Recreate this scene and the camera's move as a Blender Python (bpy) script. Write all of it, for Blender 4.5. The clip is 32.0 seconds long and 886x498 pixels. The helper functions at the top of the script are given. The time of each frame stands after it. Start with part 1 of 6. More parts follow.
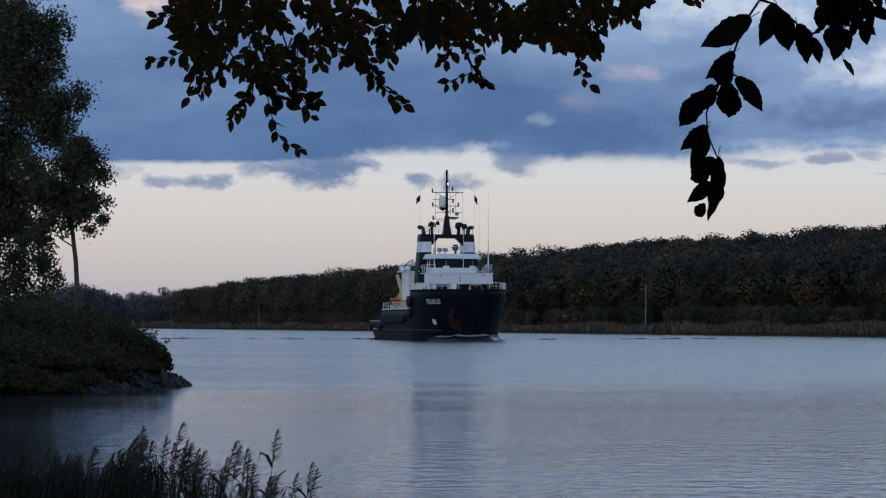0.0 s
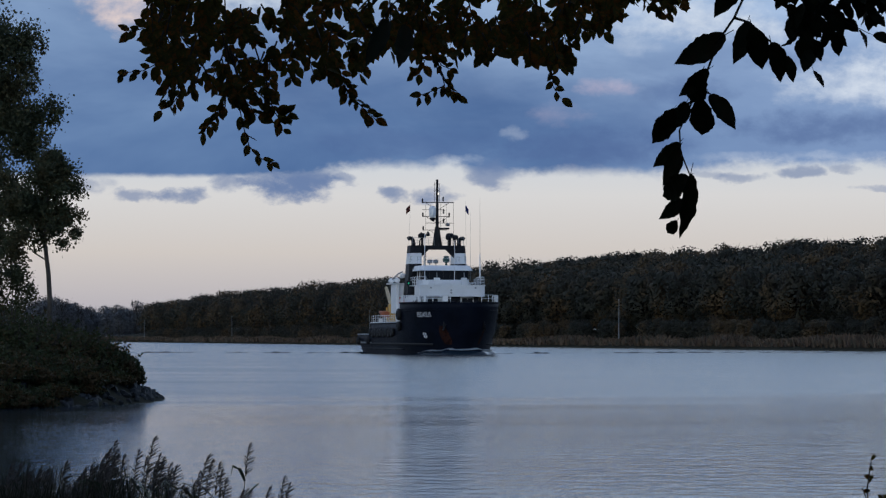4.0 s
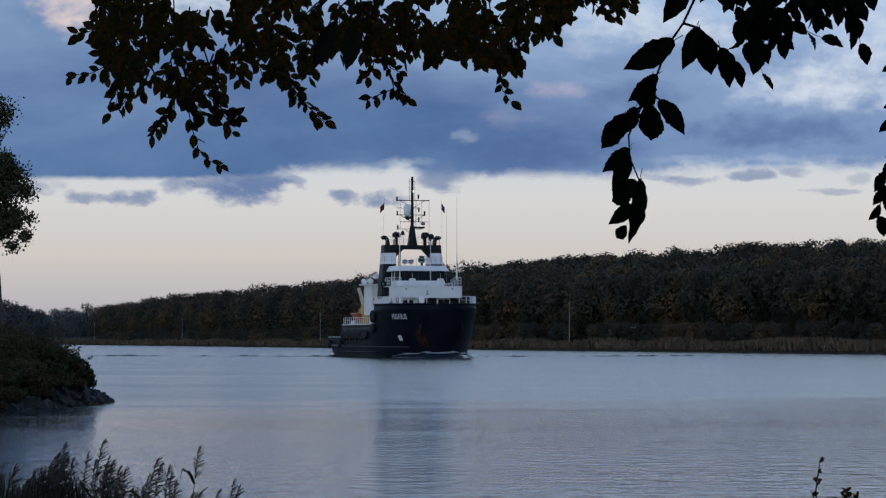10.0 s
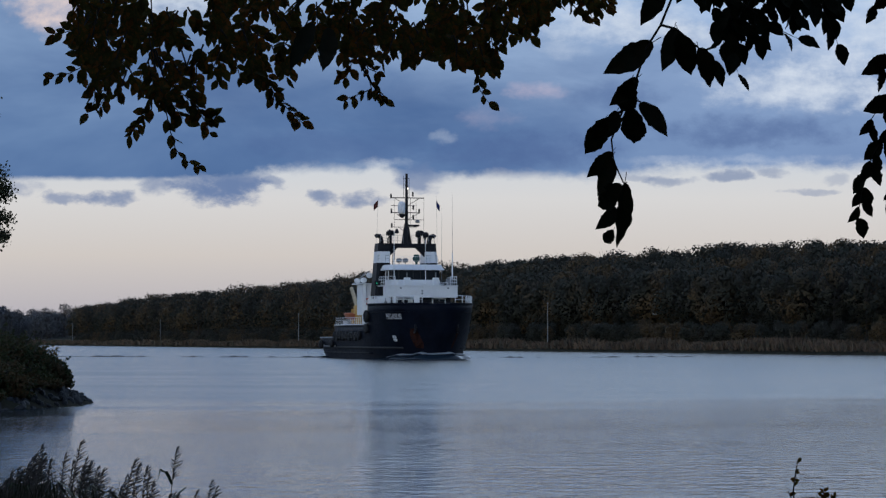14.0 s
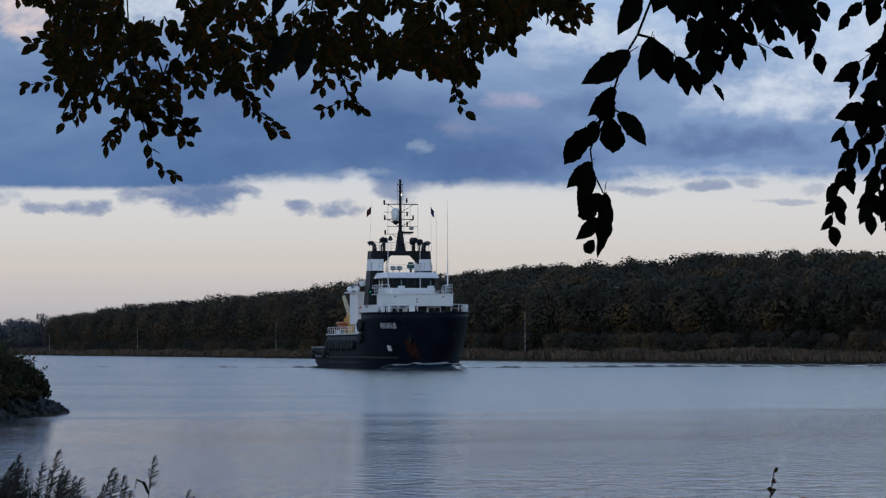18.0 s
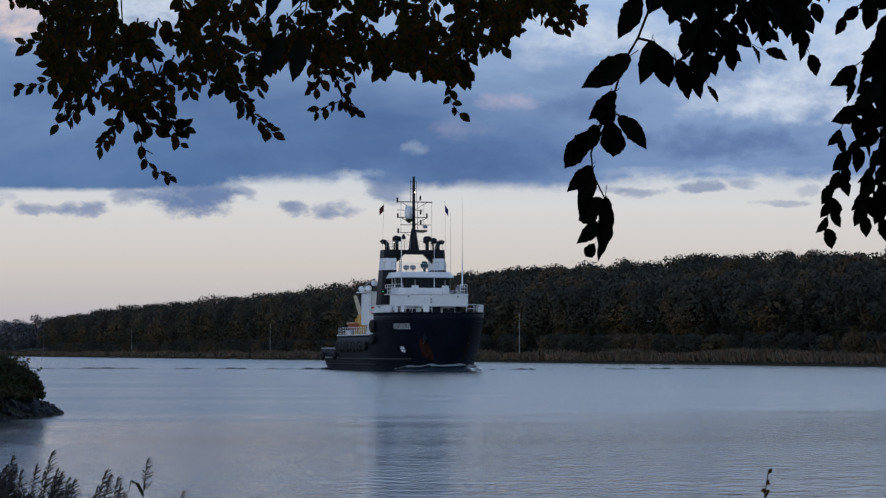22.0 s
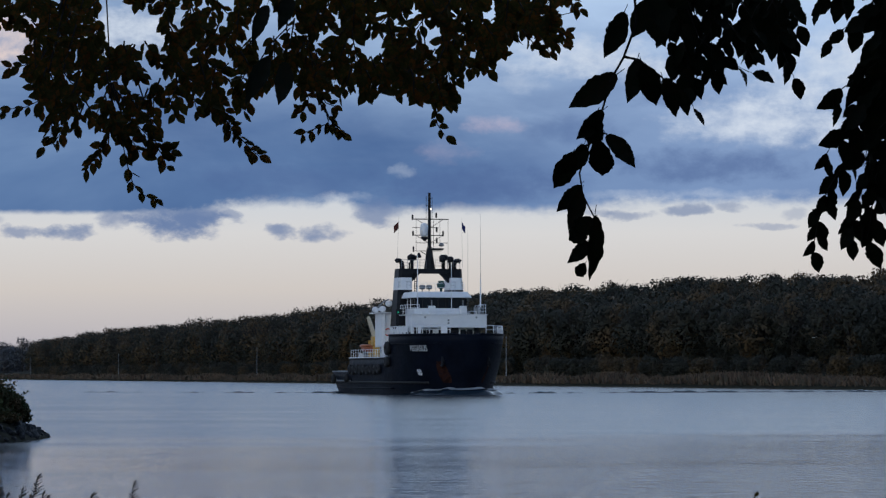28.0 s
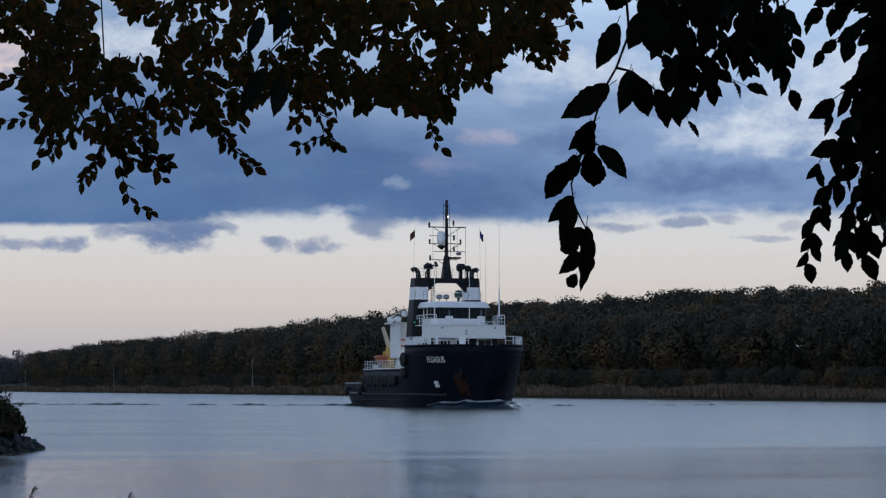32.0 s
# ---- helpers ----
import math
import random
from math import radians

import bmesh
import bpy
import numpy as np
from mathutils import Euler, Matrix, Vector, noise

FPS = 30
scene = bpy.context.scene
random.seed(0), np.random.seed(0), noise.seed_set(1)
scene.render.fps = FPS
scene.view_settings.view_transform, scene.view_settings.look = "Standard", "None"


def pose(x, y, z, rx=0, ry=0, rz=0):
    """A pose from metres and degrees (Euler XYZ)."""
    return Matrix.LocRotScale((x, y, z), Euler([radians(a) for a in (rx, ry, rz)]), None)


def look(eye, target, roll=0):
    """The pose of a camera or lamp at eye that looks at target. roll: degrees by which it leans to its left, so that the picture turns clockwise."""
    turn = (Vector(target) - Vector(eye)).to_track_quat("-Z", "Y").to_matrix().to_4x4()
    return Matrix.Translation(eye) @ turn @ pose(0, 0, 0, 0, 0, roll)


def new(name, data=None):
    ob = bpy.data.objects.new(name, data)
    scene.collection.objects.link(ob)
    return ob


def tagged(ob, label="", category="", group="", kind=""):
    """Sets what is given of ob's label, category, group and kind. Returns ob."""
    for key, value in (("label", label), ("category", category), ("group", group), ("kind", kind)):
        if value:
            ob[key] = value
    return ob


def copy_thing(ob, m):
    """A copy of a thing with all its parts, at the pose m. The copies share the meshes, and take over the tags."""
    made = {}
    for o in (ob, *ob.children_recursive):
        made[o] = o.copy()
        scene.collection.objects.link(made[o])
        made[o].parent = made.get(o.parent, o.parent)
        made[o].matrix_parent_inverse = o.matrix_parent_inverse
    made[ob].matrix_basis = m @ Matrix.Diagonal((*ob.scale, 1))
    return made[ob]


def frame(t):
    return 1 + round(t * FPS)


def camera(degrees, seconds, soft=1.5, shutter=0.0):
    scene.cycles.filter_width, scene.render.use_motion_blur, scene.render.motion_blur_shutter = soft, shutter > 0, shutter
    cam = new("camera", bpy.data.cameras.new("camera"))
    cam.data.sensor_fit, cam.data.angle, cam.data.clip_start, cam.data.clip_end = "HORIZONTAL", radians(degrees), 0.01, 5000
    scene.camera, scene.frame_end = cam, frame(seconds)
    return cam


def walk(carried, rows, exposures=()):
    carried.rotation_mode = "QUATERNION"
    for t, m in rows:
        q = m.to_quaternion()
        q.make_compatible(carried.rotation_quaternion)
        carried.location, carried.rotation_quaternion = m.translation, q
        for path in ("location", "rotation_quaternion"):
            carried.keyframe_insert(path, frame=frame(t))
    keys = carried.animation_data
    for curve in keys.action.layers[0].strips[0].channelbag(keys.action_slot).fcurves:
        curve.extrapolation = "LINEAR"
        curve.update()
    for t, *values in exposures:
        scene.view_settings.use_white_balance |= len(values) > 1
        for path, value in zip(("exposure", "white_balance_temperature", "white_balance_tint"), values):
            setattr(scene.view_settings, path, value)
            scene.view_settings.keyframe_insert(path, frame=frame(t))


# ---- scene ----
# Bearings are measured clockwise from the canal's axis (+y); the far bank runs along x = 159.
LENS = 16.0
EYE = Vector((0, 0, 2.0))


def gaze(bearing, rise, eye=EYE):
    b, r = radians(bearing), radians(rise)
    return look(eye, eye + Vector((math.sin(b) * math.cos(r), math.cos(b) * math.cos(r), math.sin(r))))


def pan_eye(bearing):
    """The lens slips a little sideways as the head pans."""
    f = (bearing - 11.865) / 2.57
    return EYE + Vector((0.0157 * f, -0.0035 * f, 0))


cam = camera(LENS, 32.0, soft=1.3)
walk(cam, [(t, gaze(b, r, pan_eye(b))) for t, b, r in (
    (0, 11.865, 1.364), (0.5, 11.919, 1.360), (1, 11.946, 1.388), (1.5, 11.993, 1.412), (2, 12.048, 1.466),
    (2.5, 12.115, 1.510), (3, 12.185, 1.553), (3.5, 12.264, 1.588), (5.5, 12.613, 1.642), (6, 12.688, 1.642),
    (6.5, 12.763, 1.636), (7, 12.828, 1.630), (7.5, 12.888, 1.642), (8, 12.950, 1.652), (8.5, 13.025, 1.643),
    (9, 13.100, 1.646), (9.5, 13.175, 1.655), (10, 13.247, 1.661), (10.5, 13.307, 1.665), (11, 13.366, 1.661),
    (11.5, 13.416, 1.649), (12, 13.456, 1.649), (12.5, 13.513, 1.646), (13, 13.547, 1.649), (13.5, 13.594, 1.661),
    (14, 13.641, 1.671), (14.5, 13.690, 1.699), (16.5, 13.881, 1.768), (17, 13.940, 1.803), (17.5, 14.005, 1.831),
    (18, 14.052, 1.847), (18.5, 14.099, 1.856), (19, 14.112, 1.860), (19.5, 14.124, 1.844), (20, 14.136, 1.847),
    (20.5, 14.140, 1.856), (21, 14.146, 1.850), (21.5, 14.149, 1.856), (22, 14.155, 1.872), (22.5, 14.177, 1.885),
    (23, 14.192, 1.903), (23.5, 14.224, 1.941), (24, 14.239, 1.973), (24.5, 14.258, 2.010), (25, 14.286, 2.042),
    (25.5, 14.301, 2.076), (27.5, 14.369, 2.268), (28, 14.395, 2.289), (28.5, 14.400, 2.315), (29, 14.400, 2.368),
    (29.5, 14.410, 2.394), (30, 14.436, 2.404), (30.5, 14.447, 2.420), (31, 14.462, 2.451), (31.5, 14.478, 2.478),
    (32, 14.478, 2.509),
)])

# ---- world and light ----
SUN_BEARING, SUN_RISE = 215.0, 15.0


class Net:
    """A short hand for shader nodes."""

    def __init__(self, tree):
        self.t = tree
        tree.nodes.clear()

    def n(self, kind, props=None, **ins):
        nd = self.t.nodes.new(kind)
        for k, v in (props or {}).items():
            setattr(nd, k, v)
        for k, v in ins.items():
            key = int(k[1:]) if k[0] == "i" and k[1:].isdigit() else k.replace("_", " ")
            self.put(nd.inputs[key], v)
        return nd

    def put(self, sock, v):
        if isinstance(v, bpy.types.Node):
            v = v.outputs[0]
        if isinstance(v, bpy.types.NodeSocket):
            self.t.links.new(v, sock)
        else:
            sock.default_value = v

    def m(self, op, a, b=0.0, c=0.0, clamp=False):
        return self.n("ShaderNodeMath", {"operation": op, "use_clamp": clamp}, i0=a, i1=b, i2=c).outputs[0]

    def mix(self, f, a, b, blend="MIX"):
        nd = self.n("ShaderNodeMix", {"data_type": "RGBA", "blend_type": blend})
        self.put(nd.inputs[0], f), self.put(nd.inputs[6], a), self.put(nd.inputs[7], b)
        return nd.outputs[2]

    def span(self, v, a, b, c=0.0, d=1.0, smooth=True):
        return self.n("ShaderNodeMapRange", {"interpolation_type": "SMOOTHSTEP" if smooth else "LINEAR"}, i0=v, i1=a, i2=b, i3=c, i4=d).outputs[0]

    def noise(self, vec, scale, detail=4.0, rough=0.55, dist=0.0):
        return self.n("ShaderNodeTexNoise", None, Vector=vec, Scale=scale, Detail=detail, Roughness=rough, Distortion=dist).outputs[0]

    def ramp(self, v, stops):
        nd = self.n("ShaderNodeValToRGB", None, Fac=v)
        el = nd.color_ramp.elements
        while len(el) < len(stops):
            el.new(0.5)
        for e, (p, c) in zip(el, stops):
            e.position, e.color = p, (*c, 1)
        return nd.outputs[0]


def srgb(r, g, b):
    f = lambda c: c / 12.92 if c <= 0.04045 else ((c + 0.055) / 1.055) ** 2.4
    return tuple(f(c / 255) for c in (r, g, b))


world = bpy.data.worlds.new("dusk_sky")
scene.world = world
world.use_nodes = True
k = Net(world.node_tree)
way = k.n("ShaderNodeTexCoord").outputs["Generated"]
xyz = k.n("ShaderNodeSeparateXYZ", None, Vector=way)
az = k.m("MULTIPLY", k.m("ARCTAN2", xyz.outputs[0], xyz.outputs[1]), 57.2958)
el = k.m("MULTIPLY", k.m("ARCSINE", xyz.outputs[2]), 57.2958)
sky = k.n("ShaderNodeTexSky", {"sky_type": "NISHITA", "sun_disc": False, "sun_elevation": radians(SUN_RISE), "sun_rotation": radians(SUN_BEARING), "air_density": 1.0, "dust_density": 0.6})
clear = k.mix(1.0, sky.outputs[0], (0.062, 0.084, 0.125, 1), "MULTIPLY")
drift = k.n("ShaderNodeTexNoise", None, Vector=k.n("ShaderNodeCombineXYZ", None, X=k.m("MULTIPLY", az, 1.5), Y=k.m("MULTIPLY", el, 2.4), Z=1.3), Scale=1.0, Detail=6.0, Roughness=0.6)
shift = k.n("ShaderNodeSeparateXYZ", None, Vector=drift.outputs[1])
flat = k.n("ShaderNodeCombineXYZ", None, X=k.m("MULTIPLY", az, 0.33), Y=k.m("MULTIPLY", el, 1.0), Z=0.0)
wide = k.n("ShaderNodeCombineXYZ", None, X=k.m("MULTIPLY", az, 0.30), Y=k.m("MULTIPLY", el, 0.62), Z=3.7)
n1 = k.noise(flat, 1.1, 6, 0.58, 0.3)
n2 = k.noise(wide, 0.55, 5, 0.55, 0.4)
n3 = k.noise(k.n("ShaderNodeCombineXYZ", None, X=k.m("MULTIPLY", az, 0.8), Y=k.m("MULTIPLY", el, 1.25), Z=5.0), 2.6, 6, 0.62)
# the low glow under the cloud deck
glow = k.ramp(k.span(el, -0.5, 3.6, smooth=False), [(0.0, srgb(158, 156, 172)), (0.22, srgb(180, 176, 184)), (0.5, srgb(207, 200, 195)), (0.75, srgb(214, 213, 213)), (1.0, srgb(200, 210, 221))])
# the deck, with a ragged lower edge
edge = k.m("ADD", el, k.m("MULTIPLY", k.m("SUBTRACT", n1, 0.5), k.span(az, 7.5, 12.5, 0.05, 0.3)))
edge = k.m("ADD", edge, k.m("MULTIPLY", k.m("SUBTRACT", n3, 0.5), k.span(az, 8.0, 10.5, 0.1, 0.4)))
# it sags at first, lifts over the bright gap and comes down again further on
edge = k.m("SUBTRACT", edge, k.m("MULTIPLY", k.span(az, 9.9, 10.5), k.span(az, 13.2, 12.4, 0.0, 0.12)))
edge = k.m("SUBTRACT", edge, k.span(k.m("ABSOLUTE", k.m("SUBTRACT", az, 12.55)), 0.5, 0.05, 0.0, 0.12))
edge = k.m("SUBTRACT", edge, k.span(az, 16.0, 18.5, 0.0, 0.14))
deck = k.n("ShaderNodeMapRange", {"interpolation_type": "SMOOTHSTEP"}, i0=edge, i1=k.span(az, 8.0, 11.0, 2.86, 2.84), i2=k.span(az, 8.0, 11.0, 2.99, 3.14), i3=0.0, i4=1.0).outputs[0]
bank = k.ramp(n2, [(0.25, srgb(68, 98, 146)), (0.45, srgb(87, 117, 162)), (0.62, srgb(108, 137, 178)), (0.8, srgb(168, 185, 210))])
bank = k.mix(k.span(az, 13.0, 20.0, 0.0, 0.5), bank, (*srgb(142, 166, 206), 1))
bank = k.mix(k.m("MULTIPLY", k.span(k.m("ADD", el, k.m("MULTIPLY", n1, 2.5)), 4.7, 10.0, 0.0, 0.95), k.m("MAXIMUM", k.span(az, 7.0, 15.0, 0.4, 1.0), k.span(el, 8.0, 13.0))), bank, (*srgb(200, 225, 255), 1))
low = k.mix(deck, glow, bank)


def puff(a, e, wa, we, strength=1.0, hard=-0.9):
    """A small cloud at bearing a and rise e, with ragged sides."""
    dx = k.m("DIVIDE", k.m("SUBTRACT", k.m("ADD", az, k.m("MULTIPLY", k.m("SUBTRACT", shift.outputs[0], 0.5), 0.75)), a), wa)
    dy = k.m("DIVIDE", k.m("SUBTRACT", k.m("ADD", el, k.m("MULTIPLY", k.m("SUBTRACT", shift.outputs[1], 0.5), 0.35)), e), we)
    r = k.m("ADD", k.m("MULTIPLY", dx, dx), k.m("MULTIPLY", dy, dy))
    r = k.m("ADD", r, k.m("MULTIPLY", k.m("SUBTRACT", n3, 0.5), 2.6))
    return k.span(r, 1.35, hard, 0.0, strength)


for a, e, wa, we, s in ((15.13, 3.43, 1.93, 0.41, 0.60), (19.23, 3.78, 1.83, 0.33, 0.60), (16.78, 4.44, 1.01, 0.28, 0.40), (11.65, 3.52, 1.83, 0.37, 0.40), (18.51, 4.99, 0.83, 0.18, 0.35)):
    low = k.mix(puff(a, e, wa, we, s, -0.3), low, (*srgb(78, 102, 150), 1))
for a, e, wa, we, s in ((6.75, 2.57, 0.42, 0.11, 0.8), (7.6, 2.6, 0.5, 0.14, 0.95), (8.5, 2.78, 0.34, 0.2, 0.8), (9.05, 2.86, 0.4, 0.16, 0.9), (9.6, 2.74, 0.8, 0.3, 1.15), (10.0, 2.86, 0.5, 0.2, 1.0), (10.52, 2.9, 0.26, 0.14, 0.7), (11.42, 2.62, 0.38, 0.16, 0.95), (12.2, 2.57, 0.46, 0.15, 0.95), (13.15, 2.98, 0.5, 0.26, 0.9), (17.23, 2.95, 0.41, 0.08, 0.50), (17.78, 2.92, 0.55, 0.10, 0.70), (18.87, 2.99, 0.46, 0.12, 0.80), (19.64, 3.02, 0.31, 0.11, 0.65), (20.32, 2.69, 0.55, 0.07, 0.55), (20.77, 2.93, 0.28, 0.11, 0.40), (5.63, 2.77, 0.83, 0.17, 0.60)):
    low = k.mix(puff(a, e, wa, we, s * 0.85, 0.0), low, (*srgb(106, 128, 168), 1))
for a, e, wa, we, s in ((20.14, 4.57, 1.74, 0.50, 0.95), (20.77, 5.08, 1.01, 0.37, 0.70), (16.87, 5.76, 1.56, 0.41, 0.85), (18.14, 5.53, 0.73, 0.28, 0.60), (13.66, 3.70, 0.28, 0.13, 0.30), (12.61, 3.23, 0.55, 0.11, 0.30), (8.7, 6.2, 1.1, 0.5, 0.95), (18.78, 3.28, 2.38, 0.09, 0.30), (15.86, 5.31, 0.55, 0.22, 0.35), (21.67, 5.63, 1.28, 0.64, 0.80), (22.56, 4.35, 1.47, 0.41, 0.70)):
    low = k.mix(puff(a, e, wa, we, s, -0.8), low, (*srgb(217, 226, 238), 1))
for a, e, wa, we, s in ((15.31, 4.55, 0.55, 0.20, 0.60), (14.40, 4.07, 0.55, 0.23, 0.25), (8.9, 7.2, 0.8, 0.5, 0.6)):
    low = k.mix(puff(a, e, wa, we, s), low, (*srgb(204, 190, 206), 1))
low = k.mix(puff(6.5, 6.1, 0.75, 0.6, 1.0), low, (*srgb(240, 218, 208), 1))
# higher up the deck breaks and the clear sky takes over
gap = k.m("MULTIPLY", k.span(el, 14.0, 40.0), k.span(n2, 0.35, 0.7, 0.35, 1.0))
low = k.mix(gap, low, clear)
back = k.span(k.m("ABSOLUTE", k.m("SUBTRACT", az, 13.0)), 60.0, 130.0)
low = k.mix(k.m("MULTIPLY", back, k.span(el, -2.0, 4.0)), low, clear)
k.n("ShaderNodeOutputWorld", None, Surface=k.n("ShaderNodeBackground", None, Color=low, Strength=1.0))

sun = new("sun", bpy.data.lights.new("sun", "SUN"))
sun.data.energy, sun.data.angle, sun.data.color = 0.3, radians(24), (0.96, 0.97, 1.0)
sb, sr = radians(SUN_BEARING), radians(SUN_RISE)
sun.matrix_world = look((0, 0, 60), Vector((0, 0, 60)) - Vector((math.sin(sb) * math.cos(sr), math.cos(sb) * math.cos(sr), math.sin(sr))))
tagged(sun, kind="structure")
scene.view_settings.exposure = 0.0


# ---- materials ----
def mat(name, base, rough=0.6, metal=0.0, vary=0.3, scale=1.5, bump=0.15, tint=None, amount=0.5, by="none", spec=0.5, fine=9.0):
    """Base colour broken by coarse stains and fine grain. by: object or island varies alike pieces."""
    m = bpy.data.materials.new(name)
    m.use_nodes = True
    k = Net(m.node_tree)
    at = k.n("ShaderNodeTexCoord").outputs["Object"]
    coarse = k.noise(at, scale, 5, 0.6)
    grain = k.noise(at, scale * fine, 3, 0.6)
    dark = tuple(c * (1 - vary) for c in base)
    light = tuple(min(1, c * (1 + vary)) for c in base)
    col = k.mix(k.span(coarse, 0.3, 0.7), (*dark, 1), (*light, 1))
    col = k.mix(k.m("MULTIPLY", k.span(grain, 0.35, 0.75), vary * 0.8), col, (*(tint or dark), 1))
    if by != "none":
        r = k.n("ShaderNodeObjectInfo").outputs["Random"] if by == "object" else k.n("ShaderNodeNewGeometry").outputs["Random Per Island"]
        col = k.mix(k.m("MULTIPLY", k.span(r, 0.2, 1.0), amount), col, (*(tint or light), 1))
        col = k.mix(k.span(r, 0.0, 0.6, amount * 0.8, 0.0), col, (*dark, 1))
    elif tint:
        col = k.mix(k.m("MULTIPLY", k.span(coarse, 0.52, 0.72), amount), col, (*tint, 1))
    bmp = k.n("ShaderNodeBump", None, Strength=bump, Distance=0.02, Height=k.m("ADD", coarse, k.m("MULTIPLY", grain, 0.5)))
    sh = k.n("ShaderNodeBsdfPrincipled", None, Base_Color=col, Roughness=k.span(grain, 0.2, 0.8, max(0.02, rough - 0.1), min(1, rough + 0.1)), Metallic=metal, Normal=bmp)
    sh.inputs["Specular IOR Level"].default_value = spec
    k.n("ShaderNodeOutputMaterial", None, Surface=sh)
    return m


def water_material(name, ruffle=1.0):
    m = bpy.data.materials.new(name)
    m.use_nodes = True
    k = Net(m.node_tree)
    at = k.n("ShaderNodeTexCoord").outputs["Object"]
    # near the bank the water lies in the lee and mirrors the low sky in small ripples; beyond, the breeze roughens it evenly
    turn = k.n("ShaderNodeMapping", None, Vector=at)
    turn.inputs["Rotation"].default_value = (0, 0, radians(13))
    streak = k.n("ShaderNodeMapping", None, Vector=turn)
    streak.inputs["Scale"].default_value = (0.3, 1.0, 1.0)
    sep = k.n("ShaderNodeSeparateXYZ", None, Vector=turn)
    reach = k.m("ADD", sep.outputs[1], k.m("MULTIPLY", k.m("SUBTRACT", k.noise(streak, 0.16, 4, 0.6), 0.5), 46.0))
    reach = k.m("SUBTRACT", reach, k.span(sep.outputs[0], 4.0, 40.0, 0.0, 26.0))
    open_water = k.span(reach, 72.0, 128.0)
    paws = k.noise(streak, 0.11, 5, 0.62)
    swell = k.noise(streak, 0.4, 3, 0.55, 0.3)
    chop = k.n("ShaderNodeMapping", None, Vector=turn)
    chop.inputs["Scale"].default_value = (0.75, 0.55, 1.0)
    ripple = k.noise(chop, 2.9, 4, 0.55, 0.15)
    fine = k.noise(turn, 6.5, 2, 0.5, 0.3)
    h = k.m("ADD", k.m("MULTIPLY", swell, k.span(open_water, 0.0, 1.0, 0.006, 0.014)), k.m("MULTIPLY", ripple, k.span(open_water, 0.0, 1.0, 0.036, 0.034)))
    h = k.m("ADD", h, k.m("MULTIPLY", fine, k.span(open_water, 0.0, 1.0, 0.002, 0.004)))
    bmp = k.n("ShaderNodeBump", None, Strength=1.0, Distance=1.0, Height=k.m("MULTIPLY", h, k.span(paws, 0.3, 0.7, 0.75 * ruffle, 1.2 * ruffle)))
    gloss = k.m("ADD", k.span(open_water, 0.0, 1.0, 0.085, 0.19), k.m("MULTIPLY", k.span(paws, 0.35, 0.65, -0.5, 0.5), k.span(open_water, 0.0, 1.0, 0.03, 0.05)))
    murk = k.mix(k.span(k.noise(at, 0.03, 3), 0.3, 0.7), (0.012, 0.022, 0.034, 1), (0.017, 0.029, 0.04, 1))
    sh = k.n("ShaderNodeBsdfPrincipled", None, Base_Color=murk, Roughness=k.m("MULTIPLY", gloss, 0.3 + 0.7 * ruffle), IOR=1.333, Normal=bmp)
    k.n("ShaderNodeOutputMaterial", None, Surface=sh)
    return m


def leaf_material(name, base, tint, by, amount=0.6, sheer_part=0.25, scale=3.0, each=0.4):
    m = bpy.data.materials.new(name)
    m.use_nodes = True
    k = Net(m.node_tree)
    at = k.n("ShaderNodeTexCoord").outputs["Object"]
    r = k.n("ShaderNodeObjectInfo").outputs["Random"] if by == "object" else k.n("ShaderNodeNewGeometry").outputs["Random Per Island"]
    patch = k.span(k.noise(at, scale, 3, 0.6), 0.3, 0.7)
    f = k.m("ADD", k.m("MULTIPLY", r, each), k.m("MULTIPLY", patch, 1.0 - each))
    col = k.mix(k.span(f, 0.42, 0.85, 0.0, amount), (*base, 1), (*tint, 1))
    col = k.mix(k.span(f, 0.35, 0.1, 0.0, 0.6), col, (*(c * 0.6 for c in base), 1))
    d = k.n("ShaderNodeBsdfPrincipled", None, Base_Color=col, Roughness=0.55)
    d.inputs["Specular IOR Level"].default_value = 0.08
    tr = k.n("ShaderNodeBsdfTranslucent", None, Color=col)
    mx = k.n("ShaderNodeMixShader", None, Fac=sheer_part)
    k.put(mx.inputs[1], d), k.put(mx.inputs[2], tr)
    k.n("ShaderNodeOutputMaterial", None, Surface=mx)
    return m


WATER = water_material("canal_water")
SLICK = water_material("smooth_bow_water", 0.05)
NAVY = mat("navy_hull_paint", (0.0045, 0.007, 0.014), 0.5, 0, 0.35, 0.5, 0.06, (0.012, 0.012, 0.014), 0.35, spec=0.05)
BLACK = mat("black_paint", (0.01, 0.01, 0.013), 0.5, 0, 0.3, 1.2, 0.1, spec=0.2)
CREAM = mat("pale_yellow_jib_paint", (0.55, 0.45, 0.3), 0.5, 0, 0.15, 2)
WHITE = mat("white_ship_paint", (0.8, 0.8, 0.8), 0.45, 0, 0.05, 0.9, 0.05, (0.6, 0.58, 0.55), 0.3)
LETTER = mat("white_lettering", (0.75, 0.75, 0.75), 0.5, 0, 0.08, 2)
STEEL = mat("grey_steel", (0.25, 0.26, 0.27), 0.45, 0.3, 0.2, 2)
GREY = mat("grey_bulwark_paint", (0.22, 0.23, 0.24), 0.6, 0, 0.25, 0.8, 0.1)
RUST = mat("rust_streaks", (0.038, 0.014, 0.008), 0.85, 0, 0.6, 1.6, 0.4, (0.006, 0.008, 0.013), 0.95, spec=0.05)
RUBBER = mat("black_rubber", (0.012, 0.012, 0.013), 0.75, 0, 0.3, 3, 0.3)
